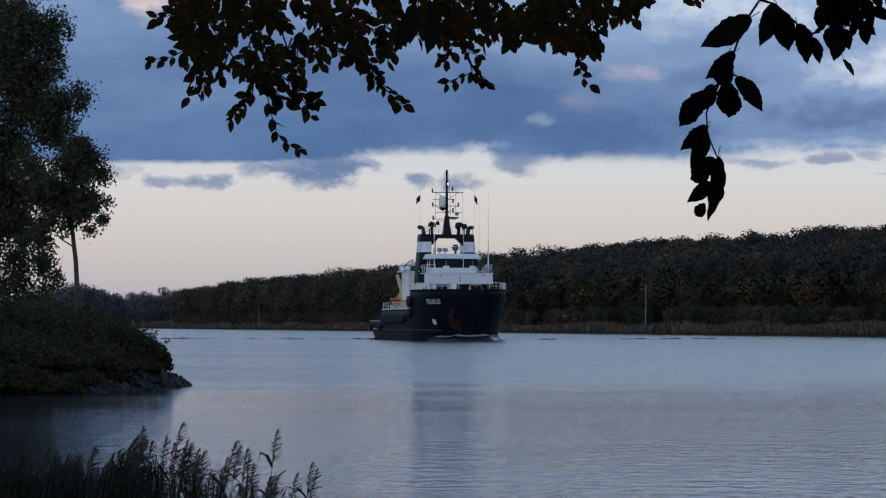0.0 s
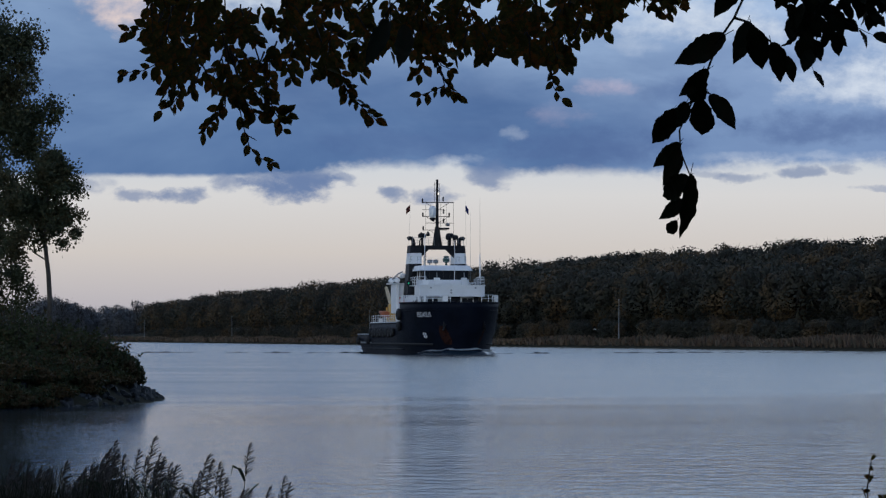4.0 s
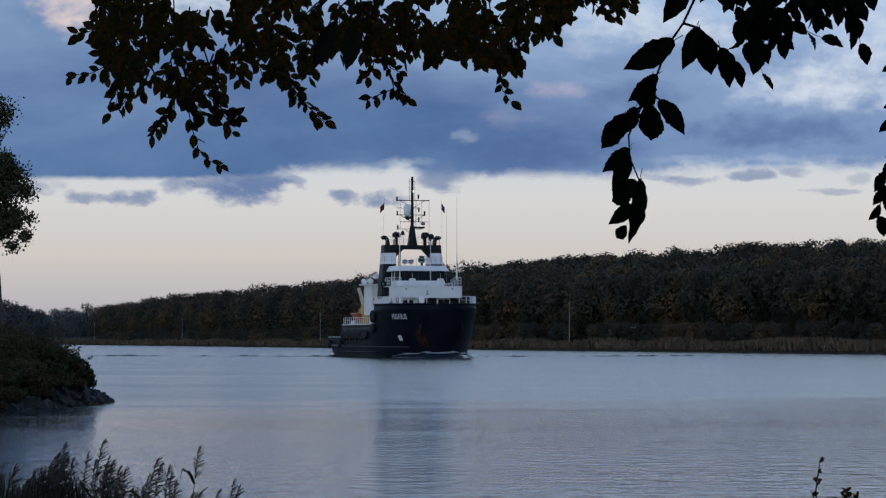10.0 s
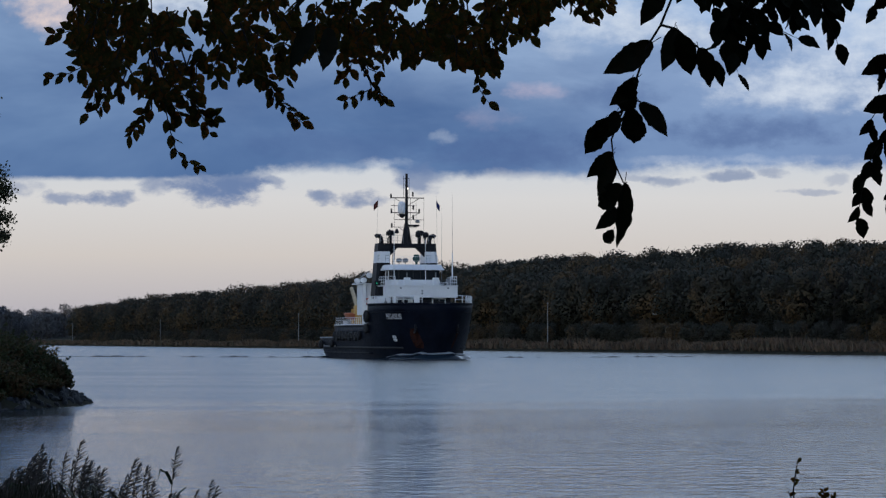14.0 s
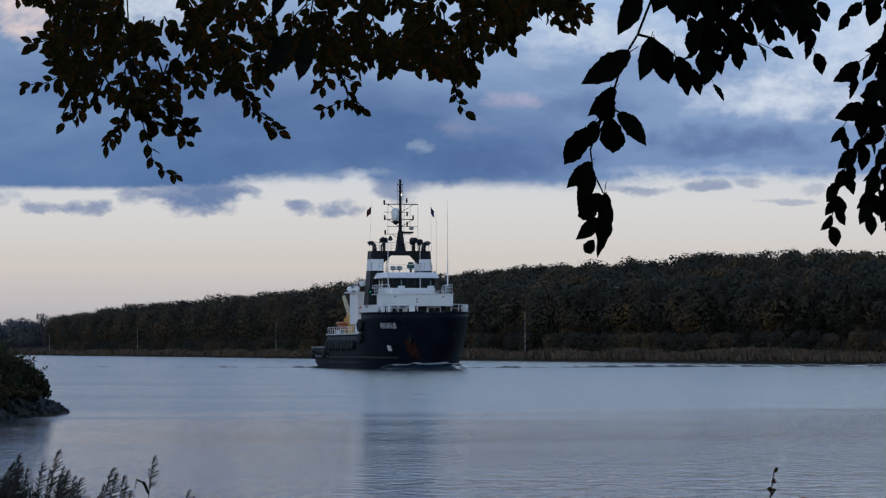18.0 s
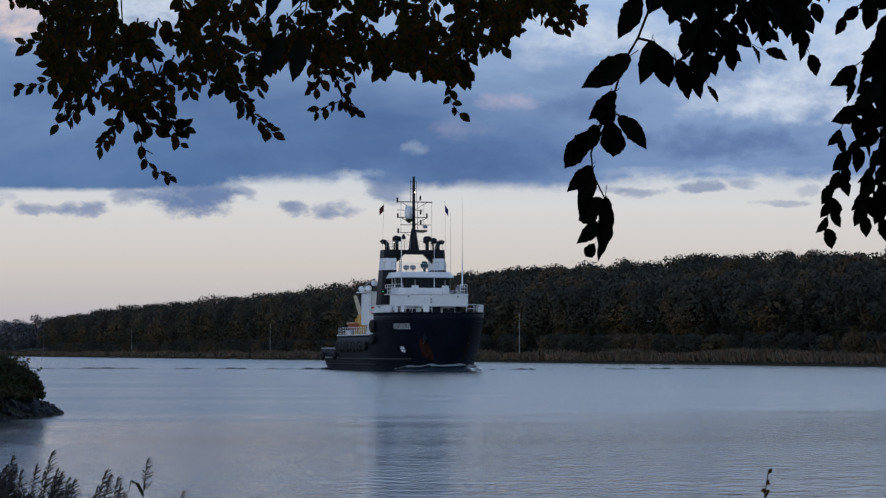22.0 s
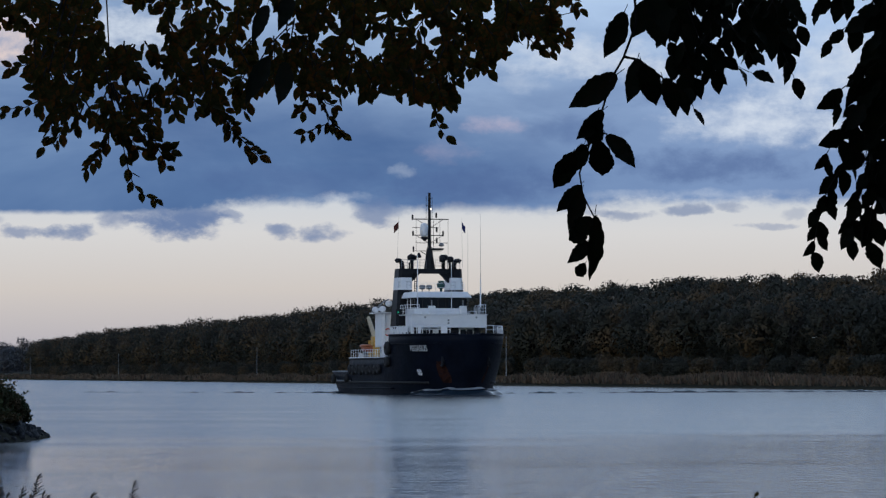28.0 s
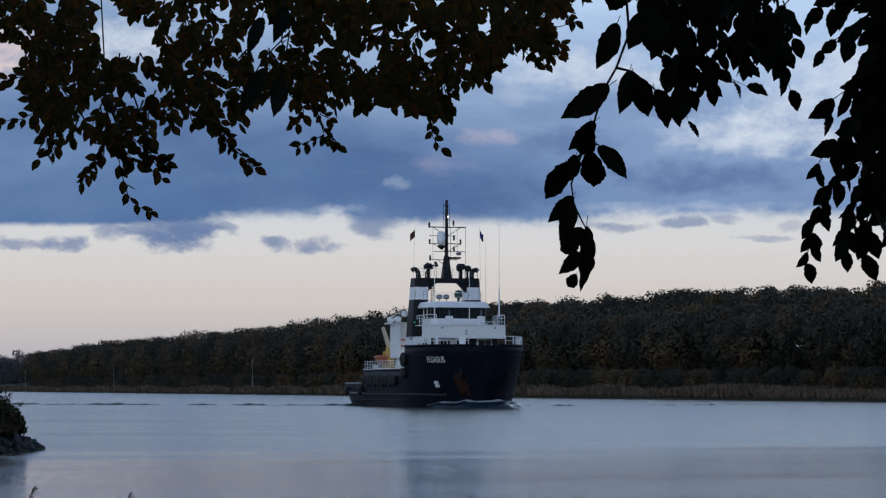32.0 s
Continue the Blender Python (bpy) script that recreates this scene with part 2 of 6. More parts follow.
DECK = mat("green_deck_paint", (0.05, 0.08, 0.065), 0.7, 0, 0.25, 1.2)
GLASS = mat("dark_window_glass", (0.01, 0.013, 0.018), 0.2, 0, 0.1, 1, 0.02, spec=0.12)
YELLOW = mat("yellow_crane_paint", (0.55, 0.31, 0.06), 0.5, 0, 0.2, 2)
ORANGE = mat("orange_boat_hull", (0.4, 0.11, 0.04), 0.5, 0, 0.15, 2)
BUOY = mat("red_lifebuoy", (0.55, 0.06, 0.03), 0.5, 0, 0.15, 3)
GREEN = mat("green_metal_cover", (0.02, 0.07, 0.06), 0.6, 0, 0.2, 2)
FLAGRED = mat("dark_red_flag_cloth", (0.09, 0.02, 0.015), 0.9, 0, 0.4, 6)
FLAGBLUE = mat("blue_flag_cloth", (0.02, 0.03, 0.14), 0.9, 0, 0.4, 6)
FOAM = mat("white_water_foam", (0.32, 0.33, 0.33), 0.8, 0, 0.25, 3, 0.6)
BARK = mat("grey_brown_bark", (0.07, 0.06, 0.05), 0.9, 0, 0.35, 6, 0.6)
TWIG = mat("dark_twig_bark", (0.035, 0.028, 0.022), 0.85, 0, 0.3, 30, 0.3)
SOIL = mat("bank_soil", (0.035, 0.031, 0.022), 0.95, 0, 0.4, 0.6, 0.5, (0.026, 0.032, 0.014), 0.6, spec=0.04)
STONE = mat("riprap_stone", (0.024, 0.024, 0.024), 0.85, 0, 0.35, 4, 0.6, (0.07, 0.068, 0.064), 0.6, "object")
REEDSTEM = mat("reed_stem", (0.17, 0.14, 0.085), 0.8, 0, 0.3, 8, 0.2)
PANICLE = mat("reed_panicle", (0.14, 0.115, 0.095), 0.95, 0, 0.4, 20, 0.2)
REEDLEAF = mat("reed_leaf", (0.1, 0.125, 0.07), 0.7, 0, 0.35, 6, 0.1, (0.14, 0.12, 0.06), 0.5, "object")
SEDGE = mat("sedge_leaf", (0.038, 0.044, 0.026), 0.85, 0, 0.3, 1.0, 0.0, (0.06, 0.054, 0.032), 0.5, "island", spec=0.05)
FARREED = mat("dry_far_reeds", (0.13, 0.082, 0.05), 0.95, 0, 0.45, 0.05, 0.0, (0.045, 0.045, 0.03), 0.75, "island", fine=20)
POLE = mat("galvanised_lamp_post", (0.22, 0.23, 0.23), 0.5, 0.2, 0.15, 2)
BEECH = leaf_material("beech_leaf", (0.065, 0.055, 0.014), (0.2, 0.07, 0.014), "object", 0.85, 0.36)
# darker copy of the beech leaf; the near sprays' shade is in its colour
SHADELEAF = leaf_material("shaded_beech_leaf", (0.02, 0.022, 0.01), (0.035, 0.022, 0.01), "object", 0.5, 0.1)
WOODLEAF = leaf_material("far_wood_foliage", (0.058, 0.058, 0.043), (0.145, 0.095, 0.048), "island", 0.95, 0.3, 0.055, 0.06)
# the pale blue-grey puts the haze of distance into the foliage colour
HAZELEAF = leaf_material("hazed_wood_foliage", (0.13, 0.135, 0.145), (0.15, 0.145, 0.14), "island", 0.5, 0.1, 0.05)
ALDER = leaf_material("alder_leaf", (0.06, 0.07, 0.04), (0.105, 0.08, 0.04), "island", 0.6, 0.2, 0.8)
BRAMBLE = leaf_material("bramble_leaf", (0.045, 0.055, 0.024), (0.095, 0.05, 0.024), "island", 0.75, 0.15, 0.7)
GULL = mat("white_feather", (0.8, 0.8, 0.8), 0.8, 0, 0.05, 5)


# ---- mesh helpers ----
def mesh_of(bm, name, *mats, smooth=True):
    me = bpy.data.meshes.new(name)
    bm.normal_update()
    bm.to_mesh(me)
    bm.free()
    for m in mats:
        me.materials.append(m)
    if smooth:
        me.shade_smooth()
    return me


def part(name, bm, material, parent, label="", smooth=False):
    """Links a bmesh as one mesh object under a thing or a part."""
    ob = new(name, mesh_of(bm, name, material, smooth=smooth) if isinstance(bm, bmesh.types.BMesh) else bm)
    ob.parent = parent
    if label:
        ob["label"] = label
    return ob


def from_arrays(name, verts, faces, material, smooth=False):
    """A mesh from numpy arrays: verts (n, 3), faces (m, 3 or 4)."""
    me = bpy.data.meshes.new(name)
    verts, faces = np.asarray(verts, np.float32), np.asarray(faces, np.int32)
    m, s = faces.shape
    me.vertices.add(len(verts)), me.loops.add(m * s), me.polygons.add(m)
    me.vertices.foreach_set("co", verts.ravel())
    me.loops.foreach_set("vertex_index", faces.ravel())
    me.polygons.foreach_set("loop_start", np.arange(0, m * s, s, dtype=np.int32))
    me.polygons.foreach_set("use_smooth", np.full(m, smooth))
    me.update(calc_edges=True)
    me.validate()
    me.materials.append(material)
    return me


def box(x0, x1, y0, y1, z0, z1, bevel=0.03, bm=None, m=None):
    own = bmesh.new()
    vs = bmesh.ops.create_cube(own, size=1)["verts"]
    for v in vs:
        v.co = Vector(((x0 + x1) / 2 + v.co.x * (x1 - x0), (y0 + y1) / 2 + v.co.y * (y1 - y0), (z0 + z1) / 2 + v.co.z * (z1 - z0)))
    if bevel:
        bmesh.ops.bevel(own, geom=own.edges[:], offset=min(bevel, 0.3 * min(x1 - x0, y1 - y0, z1 - z0)), segments=2, affect="EDGES", profile=0.5)
    if m is not None:
        own.transform(m)
    if bm is None:
        return own
    me = bpy.data.meshes.new("tmp")
    own.to_mesh(me)
    own.free()
    bm.from_mesh(me)
    bpy.data.meshes.remove(me)
    return bm


def tube(bm, pts, r0, r1=None, n=6, cap=True):
    """A tapered tube along points."""
    pts = [Vector(p) for p in pts]
    r1 = r0 if r1 is None else r1
    rings, up = [], Vector((0.31, 0.21, 0.93)).normalized()
    for i, p in enumerate(pts):
        d = (pts[min(i + 1, len(pts) - 1)] - pts[max(i - 1, 0)]).normalized()
        a = d.cross(up)
        a = (d.cross(Vector((1, 0, 0))) if a.length < 0.05 else a).normalized()
        b = d.cross(a)
        r = r0 + (r1 - r0) * i / max(1, len(pts) - 1)
        rings.append([bm.verts.new(p + r * (math.cos(q * 2 * math.pi / n) * a + math.sin(q * 2 * math.pi / n) * b)) for q in range(n)])
    for a, b in zip(rings, rings[1:]):
        for q in range(n):
            bm.faces.new((a[q], a[(q + 1) % n], b[(q + 1) % n], b[q]))
    if cap:
        bm.faces.new(rings[0][::-1]), bm.faces.new(rings[-1])
    return bm


def lathe(bm, profile, m=Matrix.Identity(4), n=12):
    """A turned shape: (radius, height) along z."""
    rings = [[bm.verts.new(m @ Vector((r * math.cos(q * 2 * math.pi / n), r * math.sin(q * 2 * math.pi / n), z))) for q in range(n)] for r, z in profile]
    for a, b in zip(rings, rings[1:]):
        for q in range(n):
            bm.faces.new((a[q], a[(q + 1) % n], b[(q + 1) % n], b[q]))
    bm.faces.new(rings[0][::-1]), bm.faces.new(rings[-1])
    return bm


def prism(pts, z0, z1):
    bm = bmesh.new()
    lo = [bm.verts.new((x, y, z0)) for x, y in pts]
    hi = [bm.verts.new((x, y, z1)) for x, y in pts]
    bm.faces.new(lo[::-1]), bm.faces.new(hi)
    for i in range(len(pts)):
        j = (i + 1) % len(pts)
        bm.faces.new((lo[i], lo[j], hi[j], hi[i]))
    bmesh.ops.recalc_face_normals(bm, faces=bm.faces[:])
    return bm


_first = gaze(11.865, 1.364)
_focal = 784 / math.tan(radians(LENS / 2))


def spot(u, w, d):
    """The place d metres from the eye on the sight line (u, w) of the opening view."""
    v = _first.to_3x3() @ Vector((u - 784, 441 - w, -_focal))
    return EYE + v.normalized() * d


def root(name, label, category, group="", at=(0, 0, 0)):
    ob = new(name)
    ob.empty_display_size = 0.2
    ob.location = at
    return tagged(ob, label, category, group)


# ---- the setting: ground, water, far bank ----
def smooth01(x):
    x = np.clip(x, 0, 1)
    return x * x * (3 - 2 * x)


def bank_shift(y):
    """How far the far bank swings towards the axis beyond the straight."""
    return np.clip((y - 1750) / 900, 0, 2.5) ** 2 * 95


def ground_height(x, y):
    e = 159 - bank_shift(y)
    z = -2.5 + 3.4 * smooth01((x - e + 4) / 7) + 0.8 * smooth01((x - e - 3) / 10)
    hill = (8.0 * smooth01((x - e - 12) / 60) + 5.0 * smooth01((x - e - 72) / 30)) * smooth01((2000 - y) / 600) * smooth01((y + 300) / 500)
    z = z + hill
    left = 4.0 * smooth01((-34 - x) / 14)
    near = 3.0 * smooth01((9.5 - y - 0.0 * x) / 9)
    return np.maximum(np.maximum(z, -2.5 + left), -2.5 + near * (x < 140))


def build_ground():
    xs = np.concatenate([np.linspace(-2500, -80, 14), np.linspace(-60, 140, 41), np.linspace(143, 260, 50), np.linspace(275, 3500, 20)])
    ys = np.concatenate([np.linspace(-1500, -40, 12), np.linspace(-30, 60, 46), np.linspace(70, 400, 30), np.linspace(420, 4800, 90)])
    X, Y = np.meshgrid(xs, ys)
    Z = ground_height(X, Y) + np.sin(X * 0.37 + np.sin(Y * 0.21)) * 0.06
    v = np.stack([X, Y, Z], -1).reshape(-1, 3)
    n = len(xs)
    i = (np.arange(len(ys) - 1)[:, None] * n + np.arange(n - 1)[None]).ravel()
    ob = new("ground", from_arrays("ground", v, np.stack([i, i + 1, i + n + 1, i + n], -1), SOIL, True))
    tagged(ob, "dark soil banks and canal bed", "ground", kind="structure")


def build_water():
    xs = np.concatenate([np.linspace(-2400, -60, 8), np.linspace(-50, 170, 56), np.linspace(200, 3400, 8)])
    ys = np.concatenate([np.linspace(-1400, 0, 6), np.linspace(5, 640, 150), np.linspace(660, 4700, 30)])
    X, Y = np.meshgrid(xs, ys)
    Z = X * 0.0
    v = np.stack([X, Y, Z], -1).reshape(-1, 3)
    n = len(xs)
    i = (np.arange(len(ys) - 1)[:, None] * n + np.arange(n - 1)[None]).ravel()
    ob = new("water", from_arrays("water", v, np.stack([i, i + 1, i + n + 1, i + n], -1), WATER, True))
    return tagged(ob, "rippled blue-grey canal water reflecting the dusk sky", "water", kind="structure")


def cards(centres, size, rng, up=0.0, stretch=1.0, out=None):
    """Small folded leaf blades at the centres: two triangles each, with their own tilt, or lying across the direction out."""
    n = len(centres)
    d = rng.normal(size=(n, 3)) + np.array([0, 0, -up])
    if out is not None:
        d = np.cross(out + rng.normal(0, 0.3, (n, 3)), d)
    d /= np.linalg.norm(d, axis=1, keepdims=True)
    s = np.cross(d, rng.normal(size=(n, 3)) if out is None else out + rng.normal(0, 0.3, (n, 3)))
    s /= np.linalg.norm(s, axis=1, keepdims=True)
    nn = np.cross(d, s)
    L = (size * rng.uniform(0.6, 1.3, n))[:, None]
    W = L * 0.36 / stretch
    v = np.stack([centres - d * L / 2, centres + s * W + nn * W * 0.25, centres + d * L / 2, centres - s * W + nn * W * 0.25], 1).reshape(-1, 3)
    i = np.arange(n)[:, None] * 4
    return v, np.concatenate([i + np.array([[0, 1, 2]]), i + np.array([[0, 2, 3]])])


class Heap:
    """Gathers vertices and triangles."""

    def __init__(self):
        self.v, self.f, self.n = [], [], 0

    def add(self, v, f):
        self.v.append(v), self.f.append(f + self.n)
        self.n += len(v)

    def mesh(self, name, material, normals=None):
        me = from_arrays(name, np.concatenate(self.v), np.concatenate(self.f), material, normals is not None)
        if normals is not None:
            me.normals_split_custom_set_from_vertices(np.concatenate(normals))
        return me


def bm_arrays(bm):
    bmesh.ops.triangulate(bm, faces=bm.faces[:])
    bm.verts.index_update()
    v = np.array([tuple(q.co) for q in bm.verts], np.float32).reshape(-1, 3)
    f = np.array([[q.index for q in p.verts] for p in bm.faces], np.int32).reshape(-1, 3)
    bm.free()
    return v, f


def wood_tree(rng, height, spread, leaves, size, bare=0.0):
    """Crown and limb arrays of one far tree standing at the origin."""
    wood, crown = bmesh.new(), Heap()
    tube(wood, [(0, 0, -1), (0.1, 0, height * 0.4), (0, 0.2, height * 0.86)], 0.22, 0.05, 5)
    clumps = []
    for i in range(15):
        a, h = i * 2.4 + rng.uniform(-0.4, 0.4), height * (0.16 + 0.84 * (i / 14) ** 0.8)
        r = spread * (0.95 - 0.75 * abs((h / height - 0.55) / 0.5) ** 2) * rng.uniform(0.35, 1.0)
        p = np.array([math.cos(a) * r, math.sin(a) * r, min(h, height * 0.95)])
        tube(wood, [(0, 0, p[2] * 0.7), tuple(p * [0.6, 0.6, 0.9]), tuple(p)], 0.09, 0.03, 4)
        clumps.append(p)
    for j in range(int(46 * bare)):
        a, r = rng.uniform(0, 6.28), rng.uniform(0, spread * 0.7)
        z = height * rng.uniform(0.7, 0.9)
        tip = (math.cos(a) * r * 1.35, math.sin(a) * r * 1.35, z + height * rng.uniform(0.1, 0.22))
        tube(wood, [(math.cos(a) * r * 0.9, math.sin(a) * r * 0.9, z), tip], 0.04, 0.015, 3, False)
    per = leaves // len(clumps)
    for p in clumps:
        q = rng.normal(size=(per, 3))
        q = q / np.linalg.norm(q, axis=1, keepdims=True) * (rng.uniform(0.2, 1, (per, 1)) ** 0.3)
        c = p + q * np.array([1.0, 1.0, 0.8]) * spread * rng.uniform(0.4, 0.58)
        crown.add(*cards(c, size, rng, out=q))
    return bm_arrays(wood), (np.concatenate(crown.v), np.concatenate(crown.f))


def build_far_woods():
    rng = np.random.default_rng(11)
    kinds = [wood_tree(rng, *a) for a in ((12.6, 3.9, 1500, 0.68, 1.4), (12.0, 4.2, 1500, 0.7, 1.2), (13.0, 3.7, 1250, 0.62, 2.6), (11.6, 3.9, 1400, 0.68, 1.4), (12.4, 4.6, 1600, 0.72, 1.3))]
    far = [wood_tree(rng, *a) for a in ((13, 4.5, 560, 0.75, 1.0), (11, 4.5, 560, 0.75, 0.8), (14, 4.0, 460, 0.7, 1.8))]
    for name, label, y0, y1, rows, step, mat_ in (("near", "dark autumn woodland of brown and green trees on the far bank", 370, 850, 6, 5.4, WOODLEAF), ("mid", "brown woodland running along the far bank", 850, 1800, 5, 8.0, WOODLEAF), ("far", "distant woods at the bend of the canal, haze painted into their pale colour", 1950, 2800, 4, 9.0, HAZELEAF)):
        leaf, wood, turned = Heap(), Heap(), []
        src = kinds if name == "near" else far
        for r in range(rows):
            y = y0
            while y < y1:
                y += step * rng.uniform(0.7, 1.4)
                x = 159 - bank_shift(y) + (9.5 if r == 0 else 3 + 12 + r * (55 / rows)) + rng.uniform(-2.5, 2.5)
                z = float(ground_height(np.array([x]), np.array([y]))[0])
                k = rng.integers(len(src))
                s = rng.uniform(0.93, 1.03) * (1 - 0.1 * float(smooth01((580 - y) / 120))) * (0.42 if r == 0 else 1.0)
                z -= 1.6 if r == 0 else 0.5
                y -= step * 0.4 if r == 0 else 0
                if r > 0:
                    s *= 0.955 + 0.235 * float(smooth01((y - 450) / 450)) - 0.09 * float(smooth01((y - 750) / 350))
                if name == "far":
                    x = y * math.tan(radians(rng.uniform(3.3, 7.5)))
                    z, s = 1.5, rng.uniform(1.15, 1.65) * (1.2 if 0.085 < x / y < 0.1 else 1.0)
                    if x < 172:
                        continue
                elif x / y < 0.1225:
                    continue
                a = rng.uniform(0, 6.28)
                R = np.array([[math.cos(a), -math.sin(a), 0], [math.sin(a), math.cos(a), 0], [0, 0, 1]]) * s
                (wv, wf), (lv, lf) = src[k]
                leaf.add(lv @ R.T + [x, y, z], lf)
                out = lv @ R.T - [0, 0, 0.5 * s * lv[:, 2].max()] + rng.normal(0, 0.7, lv.shape)
                turned.append(out / np.linalg.norm(out, axis=1, keepdims=True))
                wood.add(wv @ R.T + [x, y, z], wf)
        ob = root("far_woods", label, "woods")
        ob["kind"] = "stuff"
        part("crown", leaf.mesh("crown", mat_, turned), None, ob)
        part("trunk", wood.mesh("trunk", TWIG), None, ob)


def build_far_reeds():
    rng = np.random.default_rng(5)
    heap = Heap()
    n = 32000
    y = 330 * (2300 / 330) ** rng.uniform(0, 1, n)
    x = 159 - bank_shift(y) + rng.uniform(1.3, 6.0, n)
    h = rng.uniform(0.6, 1.75, n) * (0.8 + 0.25 * np.sin(y * 0.09 + 2 * np.sin(y * 0.023)))
    w = rng.uniform(0.12, 0.3, n) * (y / 500)
    lean = rng.normal(0, 0.32, (n, 2))
    z = np.maximum(ground_height(x, y), -0.1)
    base = np.stack([x, y, z], -1)
    a = rng.uniform(0, 3.14, n)
    off = np.stack([np.cos(a) * w, np.sin(a) * w, h * 0], -1)
    tip = base + np.stack([lean[:, 0], lean[:, 1], h], -1)
    midp = base * 0.45 + tip * 0.55
    v = np.stack([base - off * 0.4, base + off * 0.4, midp + off, tip, midp - off], 1).reshape(-1, 3)
    i = np.arange(n)[:, None] * 5
    f = np.concatenate([i + [[0, 1, 2]], i + [[0, 2, 4]], i + [[4, 2, 3]]])
    ob = new("reed_belt", from_arrays("reed_belt", v, f, FARREED))
    tagged(ob, "belt of dry brown reeds along the far bank", "reeds", kind="stuff")


def build_lamp_posts():
    first = None
    for i in range(5):
        y = 586 + 251 * i
        x = 163.0
        m = pose(x, y, float(ground_height(np.array([x]), np.array([y]))[0]) - 0.05)
        if first is None:
            first = root("lamp_post", "slender pale metal lamp post on the far bank", "lamp post", "lamp posts along the far bank")
            part("post", tube(bmesh.new(), [(0, 0, 0), (0, 0, 4), (0, 0, 8.3)], 0.09, 0.055, 8), POLE, first)
            part("foot", lathe(bmesh.new(), [(0.2, 0), (0.2, 0.25), (0.12, 0.32)]), STEEL, first)
            part("lamp_head", lathe(bmesh.new(), [(0.06, 8.25), (0.15, 8.32), (0.16, 8.5), (0.05, 8.58)], n=10), POLE, first)
            first.matrix_world = m
        else:
            copy_thing(first, m)


# ---- the spit of land with its bushes, trees and stones ----
# The spit is laid out in its own plan, seen from LOW_EYE, and then enlarged about the eye to its true distance.
LOW_EYE, ENLARGE = Vector((0, 0, 1.6)), 1.25


def plan_spot(u, w, d):
    return spot(u, w, d) - EYE + LOW_EYE


def enlarge(ob):
    ob.matrix_basis = Matrix.Translation(EYE) @ Matrix.Diagonal((ENLARGE, ENLARGE, ENLARGE, 1)) @ Matrix.Translation(-LOW_EYE) @ ob.matrix_basis
    return ob


def spit_edge(a):
    """The waterline of the spit round its middle."""
    return (2.0 + 30 * math.cos(a) * (1 if math.cos(a) < 0 else 0.275) + 0.25 * math.sin(5 * a), 83.0 + 11.5 * math.sin(a) + 0.3 * math.sin(7 * a))


def spit_height(x, y):
    """Height of the spit's ground."""
    kx = np.where(x < 2.0, 30.0, 8.25)
    r = np.sqrt(((x - 2.0) / kx) ** 2 + ((y - 83.0) / 11.5) ** 2)
    return np.where(r < 1.25, 0.95 * smooth01((1.06 - r) / 0.3) - 0.6 * smooth01((r - 1.0) / 0.2), -0.7)


def build_spit():
    xs, ys = np.linspace(-36, 13, 110), np.linspace(68, 98, 70)
    X, Y = np.meshgrid(xs, ys)
    Z = spit_height(X, Y) + 0.06 * np.sin(X * 2.3 + Y) * np.sin(Y * 1.9)
    v = np.stack([X, Y, Z], -1).reshape(-1, 3)
    n = len(xs)
    i = (np.arange(len(ys) - 1)[:, None] * n + np.arange(n - 1)[None]).ravel()
    tagged(enlarge(new("spit_ground", from_arrays("spit_ground", v, np.stack([i, i + 1, i + n + 1, i + n], -1), SOIL, True))), "low dark spit of land", "ground", kind="structure")


def stone_mesh(rng, i):
    bm = bmesh.new()
    bmesh.ops.create_icosphere(bm, subdivisions=1, radius=0.5)
    for v in bm.verts:
        v.co *= rng.uniform(0.7, 1.15)
        v.co.z *= 0.75
    return mesh_of(bm, "stone", STONE, smooth=False)


def build_riprap():
    rng = np.random.default_rng(3)
    ob = root("riprap", "dark rough stones piled along the waterline of the spit", "stones", at=(2, 83, 0))
    enlarge(ob)
    shapes = [stone_mesh(rng, i) for i in range(8)]
    for i in range(290):
        a = rng.uniform(-1.45, 0.35)
        x, y = spit_edge(a)
        k = rng.uniform(0.88, 1.04)
        x, y = 2 + (x - 2) * k, 83 + (y - 83) * k
        z = float(spit_height(np.array([x]), np.array([y]))[0])
        s = rng.uniform(0.14, 0.34)
        st = part("stone", shapes[i % 8], None, ob)
        st.matrix_basis = Matrix.LocRotScale((x - 2, y - 83, max(z, -0.1) + s * 0.12), Euler(rng.uniform(0, 6, 3)), (s * rng.uniform(0.8, 1.5), s, s * rng.uniform(0.6, 1)))
    # the flat stones that run out at the very tip
    for i in range(14):
        p = plan_spot(328 - i * 5.5, 686 - 1.1 * i * (0.4 + 0.6 * rng.uniform()), 82.0 + rng.uniform(-0.5, 0.8))
        s = 0.2 + 0.02 * i
        st = part("stone", shapes[i % 8], None, ob)
        st.matrix_basis = Matrix.LocRotScale((p.x - 2, p.y - 83, max(0.0, p.z)), Euler(rng.uniform(-0.3, 0.3, 3)), (s * 1.5, s, s * 0.7))


